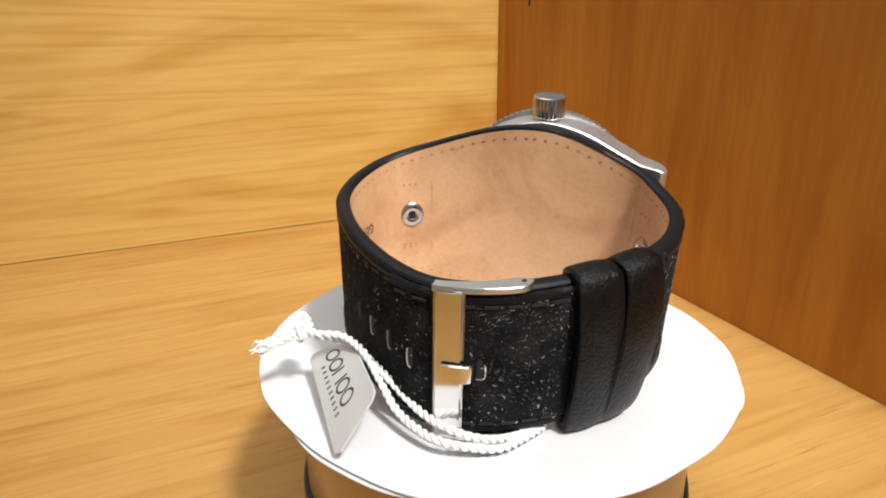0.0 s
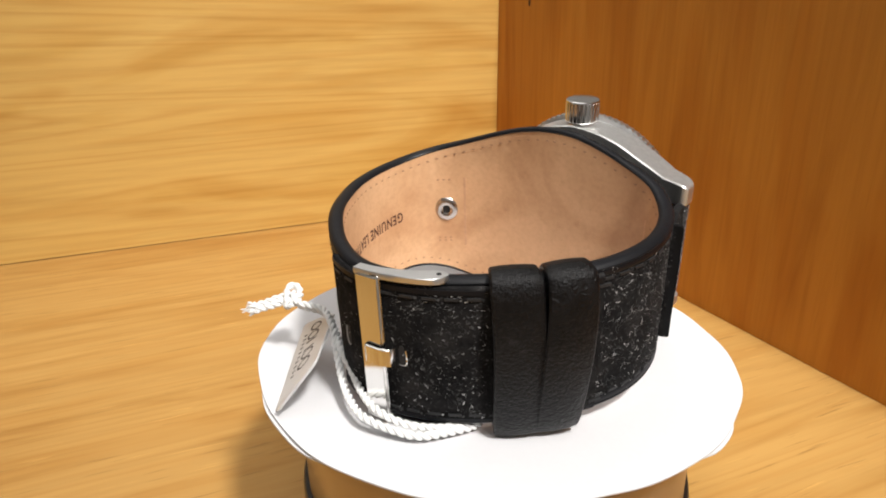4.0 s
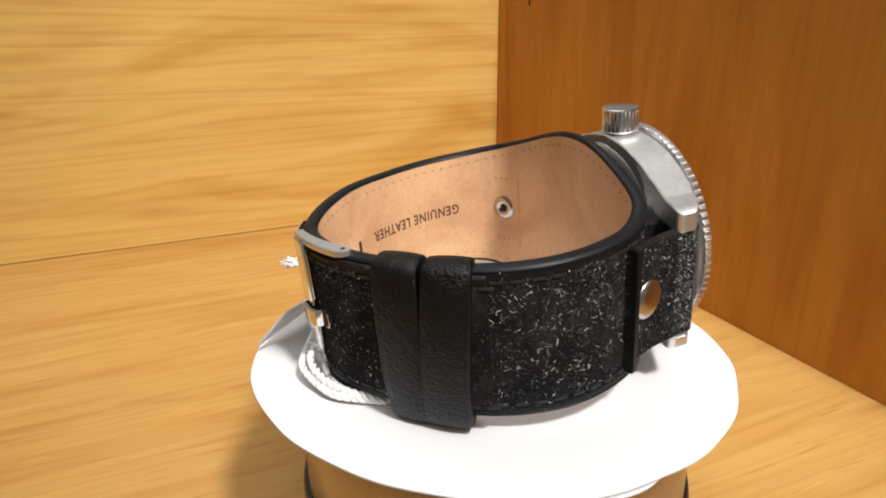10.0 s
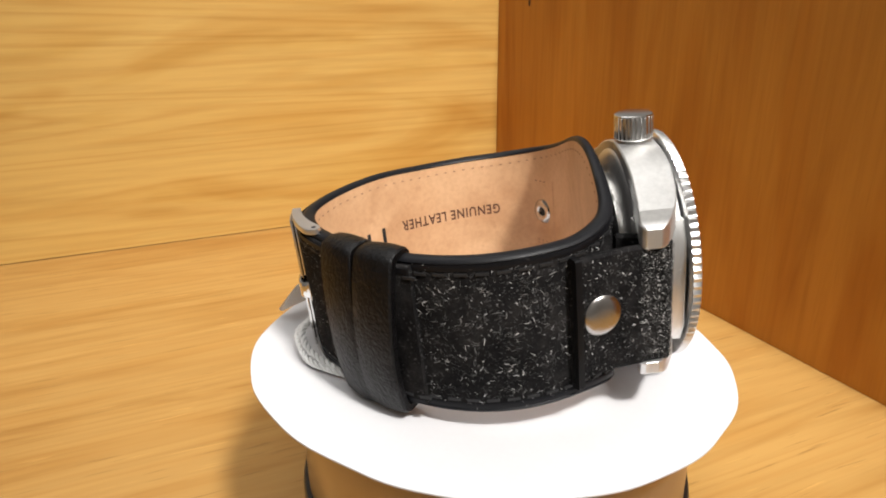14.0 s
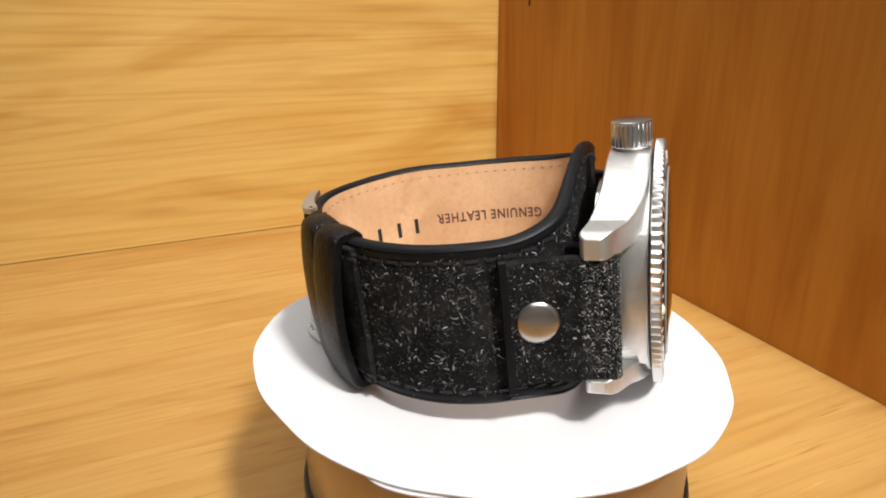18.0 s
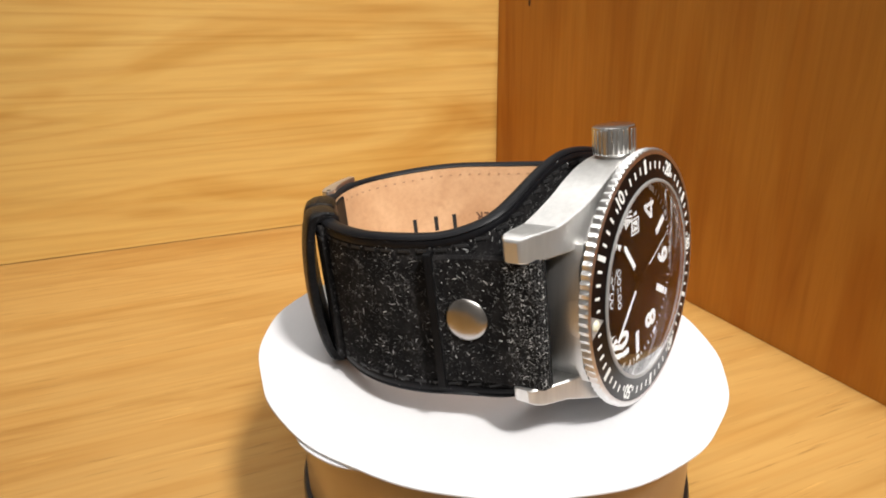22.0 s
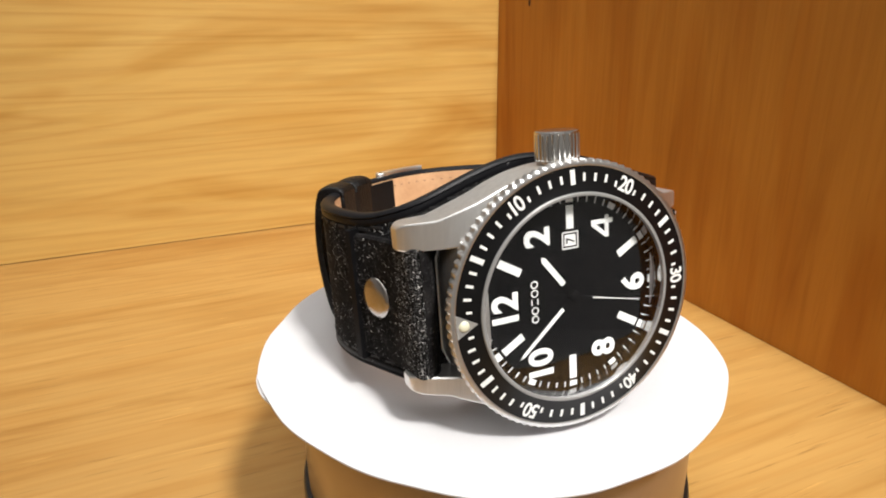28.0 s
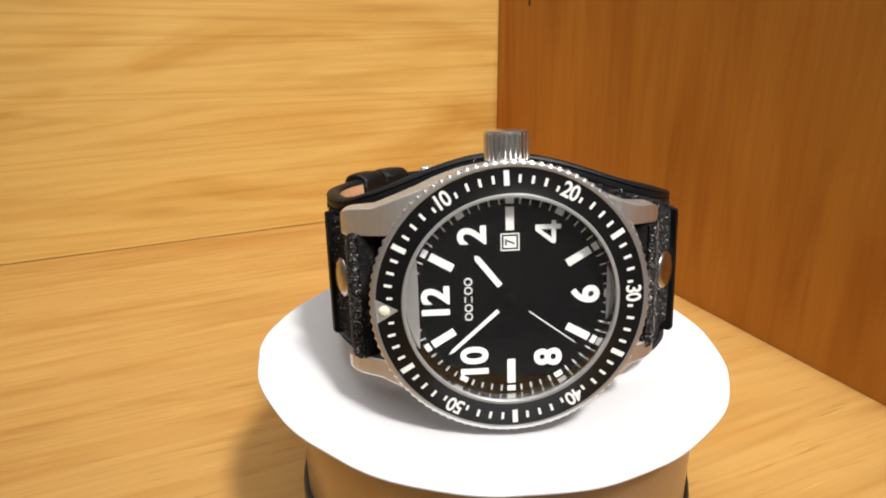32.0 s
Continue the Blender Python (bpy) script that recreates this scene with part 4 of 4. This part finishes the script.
hand("hour_hand", 0.45, 52, (-2.0, 9.0, 0.55, 0.55, 0.6), (2.9, 8.9, 0.5, 0.5, 0.7), "black hour hand with a white end")
hand("minute_hand", 0.75, 319, (-2.4, 13.6, 0.45, 0.4, 0.6), (2.9, 13.0, 0.36, 0.30, 1.0), "black minute hand with a white end")
SECOND_Z = 1.05
second_hand = hand("second_hand", SECOND_Z, 25, (-4.0, 13.0, 0.16, 0.10, 0.1), (3.6, 13.2, 0.10, 0.06, 0.1), "thin white second hand")
part("hand_cap", lathe([(0, 1.5), (0.7, 1.45), (1.0, 1.2), (1.0, 0.1), (0, 0.1)], 24, m=M_D), M_DIAL, wristwatch, "black hub at the middle of the dial")


def build_crystal():
    rows = [(16.75, 2.55), (16.75, 3.0), (16.4, 3.25), (15, 3.42), (12, 3.66), (8, 3.86), (4, 3.97), (0, 4.0), (0, 3.5), (4, 3.47), (8, 3.36), (12, 3.16), (15, 2.92), (16.4, 2.75)]
    glass = part("crystal", lathe(rows + [rows[0]], 96, m=M_H), M_GLASS, wristwatch, "clear slightly domed watch crystal")
    glass.visible_shadow = False
    part("crystal_gasket", lathe([(16.58, 2.0), (16.52, 3.1), (16.62, 3.2), (16.98, 3.2), (17.14, 3.05), (17.14, 2.4), (17.0, 2.0), (16.58, 2.0)], 128, m=M_H), M_GASKET, glass, "satin grey ring round the glass")


build_crystal()


# ---- hang tag and cord ----
def twisted(points, ply, radius, pitch):
    """Two plies wound round a run of points, in millimetres."""
    run = spline([Vector(q) for q in points], 26)
    out = []
    for k in range(2):
        path, s = [], 0.0
        for i, q in enumerate(run):
            d = (run[min(i + 1, len(run) - 1)] - run[max(i - 1, 0)]).normalized()
            if i:
                s += (q - run[i - 1]).length
            a = d.cross(Vector((0, 0, 1))).normalized()
            b = d.cross(a)
            t = 2 * math.pi * s / pitch + math.pi * k
            path.append((q + (a * math.cos(t) + b * math.sin(t)) * radius) * MM)
        out.append(tube(path, ply * MM, 8))
    return out


def build_hang_tag():
    # the tag is slightly twisted: its four corners, from the cord's end down to the paper
    ca, cb, cc, cd = Vector((-36.2, -21.0, 4.2)), Vector((-27.4, -22.2, 9.6)), Vector((-18.9, -41.0, 9.7)), Vector((-24.6, -46.2, 0.25))
    def on_tag(u, v, h):
        q = ca.lerp(cb, u).lerp(cd.lerp(cc, u), v)
        along = cd.lerp(cc, u) - ca.lerp(cb, u)
        across = cb.lerp(cc, v) - ca.lerp(cd, v)
        n = along.cross(across).normalized()
        if n.dot(Vector((0, -133, 70)) - q) < 0:
            n = -n
        return (q + n * h) * MM
    rows = []
    for k in range(25):
        v = k / 24
        end = min(v, 1 - v) * 26.0                              # rounded corners
        inset = 0.11 * (1 - math.sqrt(max(0.0, 1 - (1 - min(1.0, end / 1.4)) ** 2)))
        lo, hi = inset, 1 - inset
        rows.append([on_tag(u, v, h) for u, h in ((lo, -0.2), (lo - 0.012, 0), (lo, 0.25), (0.35, 0.3), (0.65, 0.3), (hi, 0.25), (hi + 0.012, 0), (hi, -0.2))])
    bm = grid_mesh(rows, close_u=True, caps=True)
    bmesh.ops.recalc_face_normals(bm, faces=bm.faces)
    tag = part("tag_plate", bm, M_TAG, hang_tag, "milky translucent plastic tag")
    def stroke(bm, uv):
        for i in range(len(uv)):
            (a0, b0), (a1, b1) = uv[i]
            (c0, d0), (c1, d1) = uv[(i + 1) % len(uv)]
            bm.faces.new([bm.verts.new(on_tag(u, v, 0.34)) for u, v in ((a0, b0), (a1, b1), (c1, d1), (c0, d0))])
    bm = bmesh.new()
    for k in (0, 1, 3, 4):
        cv = 0.13 + 0.138 * k
        ring = []
        for j in range(20):
            g = 2 * math.pi * j / 20
            ring.append(((0.52 + 0.17 * math.cos(g), cv + 0.066 * math.sin(g)), (0.52 + 0.125 * math.cos(g), cv + 0.047 * math.sin(g))))
        stroke(bm, ring)
    for dv in (-0.055, 0.055):
        stroke(bm, [((0.37, 0.398 + dv), (0.37, 0.418 + dv)), ((0.67, 0.398 + dv), (0.67, 0.418 + dv))])
    part("tag_mark", bm, M_GREY_INK, tag, "row of dark grey shapes", smooth=False)
    bm = bmesh.new()
    for k in range(10):
        cv = 0.20 + 0.058 * k
        stroke(bm, [((0.20, cv), (0.20, cv + 0.018)), ((0.29, cv), (0.29, cv + 0.018))])
    part("tag_lines", bm, M_GREY_INK, tag, "row of short dark bars", smooth=False)
    rng = random.Random(4)
    runs = [[(-36.5, -24, 13.2), (-33.3, -26.0, 12.2), (-28.4, -25.2, 11.5), (-23.6, -28.9, 10.5), (-20.0, -32.8, 7.5), (-16.9, -36.0, 4.2), (-12.9, -39.7, 3.0), (-8.3, -42.6, 2.6), (-2.5, -42.4, 1.5), (1.95, -41.1, 0.9), (5.4, -38.0, 0.7), (9, -34, 0.6)],
            [(-36.5, -24.6, 12.2), (-33.0, -25.6, 11.4), (-28.2, -24.4, 10.2), (-23.0, -28.6, 9.2), (-18.7, -33.0, 8.3), (-15.1, -35.3, 6.0), (-11.3, -38.4, 4.6), (-6.6, -41.6, 4.2), (-1.8, -41.6, 2.9), (2.3, -39.6, 1.8), (7.0, -35.6, 0.9), (10, -32.0, 0.7)],
            [(-36.0, -24.2, 12.8), (-38.4, -26.0, 12.4), (-40.4, -27.8, 11.6), (-42.6, -29.6, 10.9)],
            [(-36.4, -25.0, 12.0), (-38.6, -27.2, 11.2), (-40.6, -28.6, 10.6), (-42.2, -30.6, 10.2)],
            [(-35.2, -27.4, 11.6), (-36.6, -25.6, 13.6), (-37.0, -23.4, 14.4), (-36.0, -22.4, 13.4), (-34.8, -24.2, 12.2), (-35.8, -26.6, 11.2), (-37.2, -25.4, 12.2), (-36.0, -23.8, 13.0)]]
    for run in runs:
        plies = twisted(run, 0.41, 0.37, 3.0)
        bm = plies[0]
        join(bm, plies[1])
        part("cord", bm, M_CORD, hang_tag, "twisted white cord")
    # frayed end
    bm = bmesh.new()
    for k in range(70):
        q = Vector((-41.8, -29.6, 10.8)) + Vector((rng.uniform(-0.9, 0.9), rng.uniform(-0.9, 0.9), rng.uniform(-0.9, 0.9)))
        d = Vector((-0.7, -0.5, -0.1)) + Vector((rng.uniform(-0.6, 0.6), rng.uniform(-0.6, 0.6), rng.uniform(-0.6, 0.6)))
        join(bm, tube([q * MM, (q + d * 0.7) * MM, (q + d * 1.2 + Vector((0, 0, -0.2))) * MM], 0.00013, 5))
    tagged(part("frayed_end", bm, M_CORD, hang_tag, "frayed white cord end"), kind="stuff")


build_hang_tag()


# ---- what turns ----
def motions():
    rows = [(float(k), turned(k)) for k in range(33)]
    for ob in (wristwatch, hang_tag, paper_disc, under_disc):
        walk(ob, rows)
    ticks = []
    for k in range(33):
        m = M_D @ Matrix.Translation((0, 0, SECOND_Z * MM)) @ Matrix.Rotation(radians(-(25 + 6 * k)), 4, "Z")
        ticks.append((float(k), m))
        if k < 32:
            ticks.append((k + 0.8, m))
    walk(second_hand, ticks)


motions()
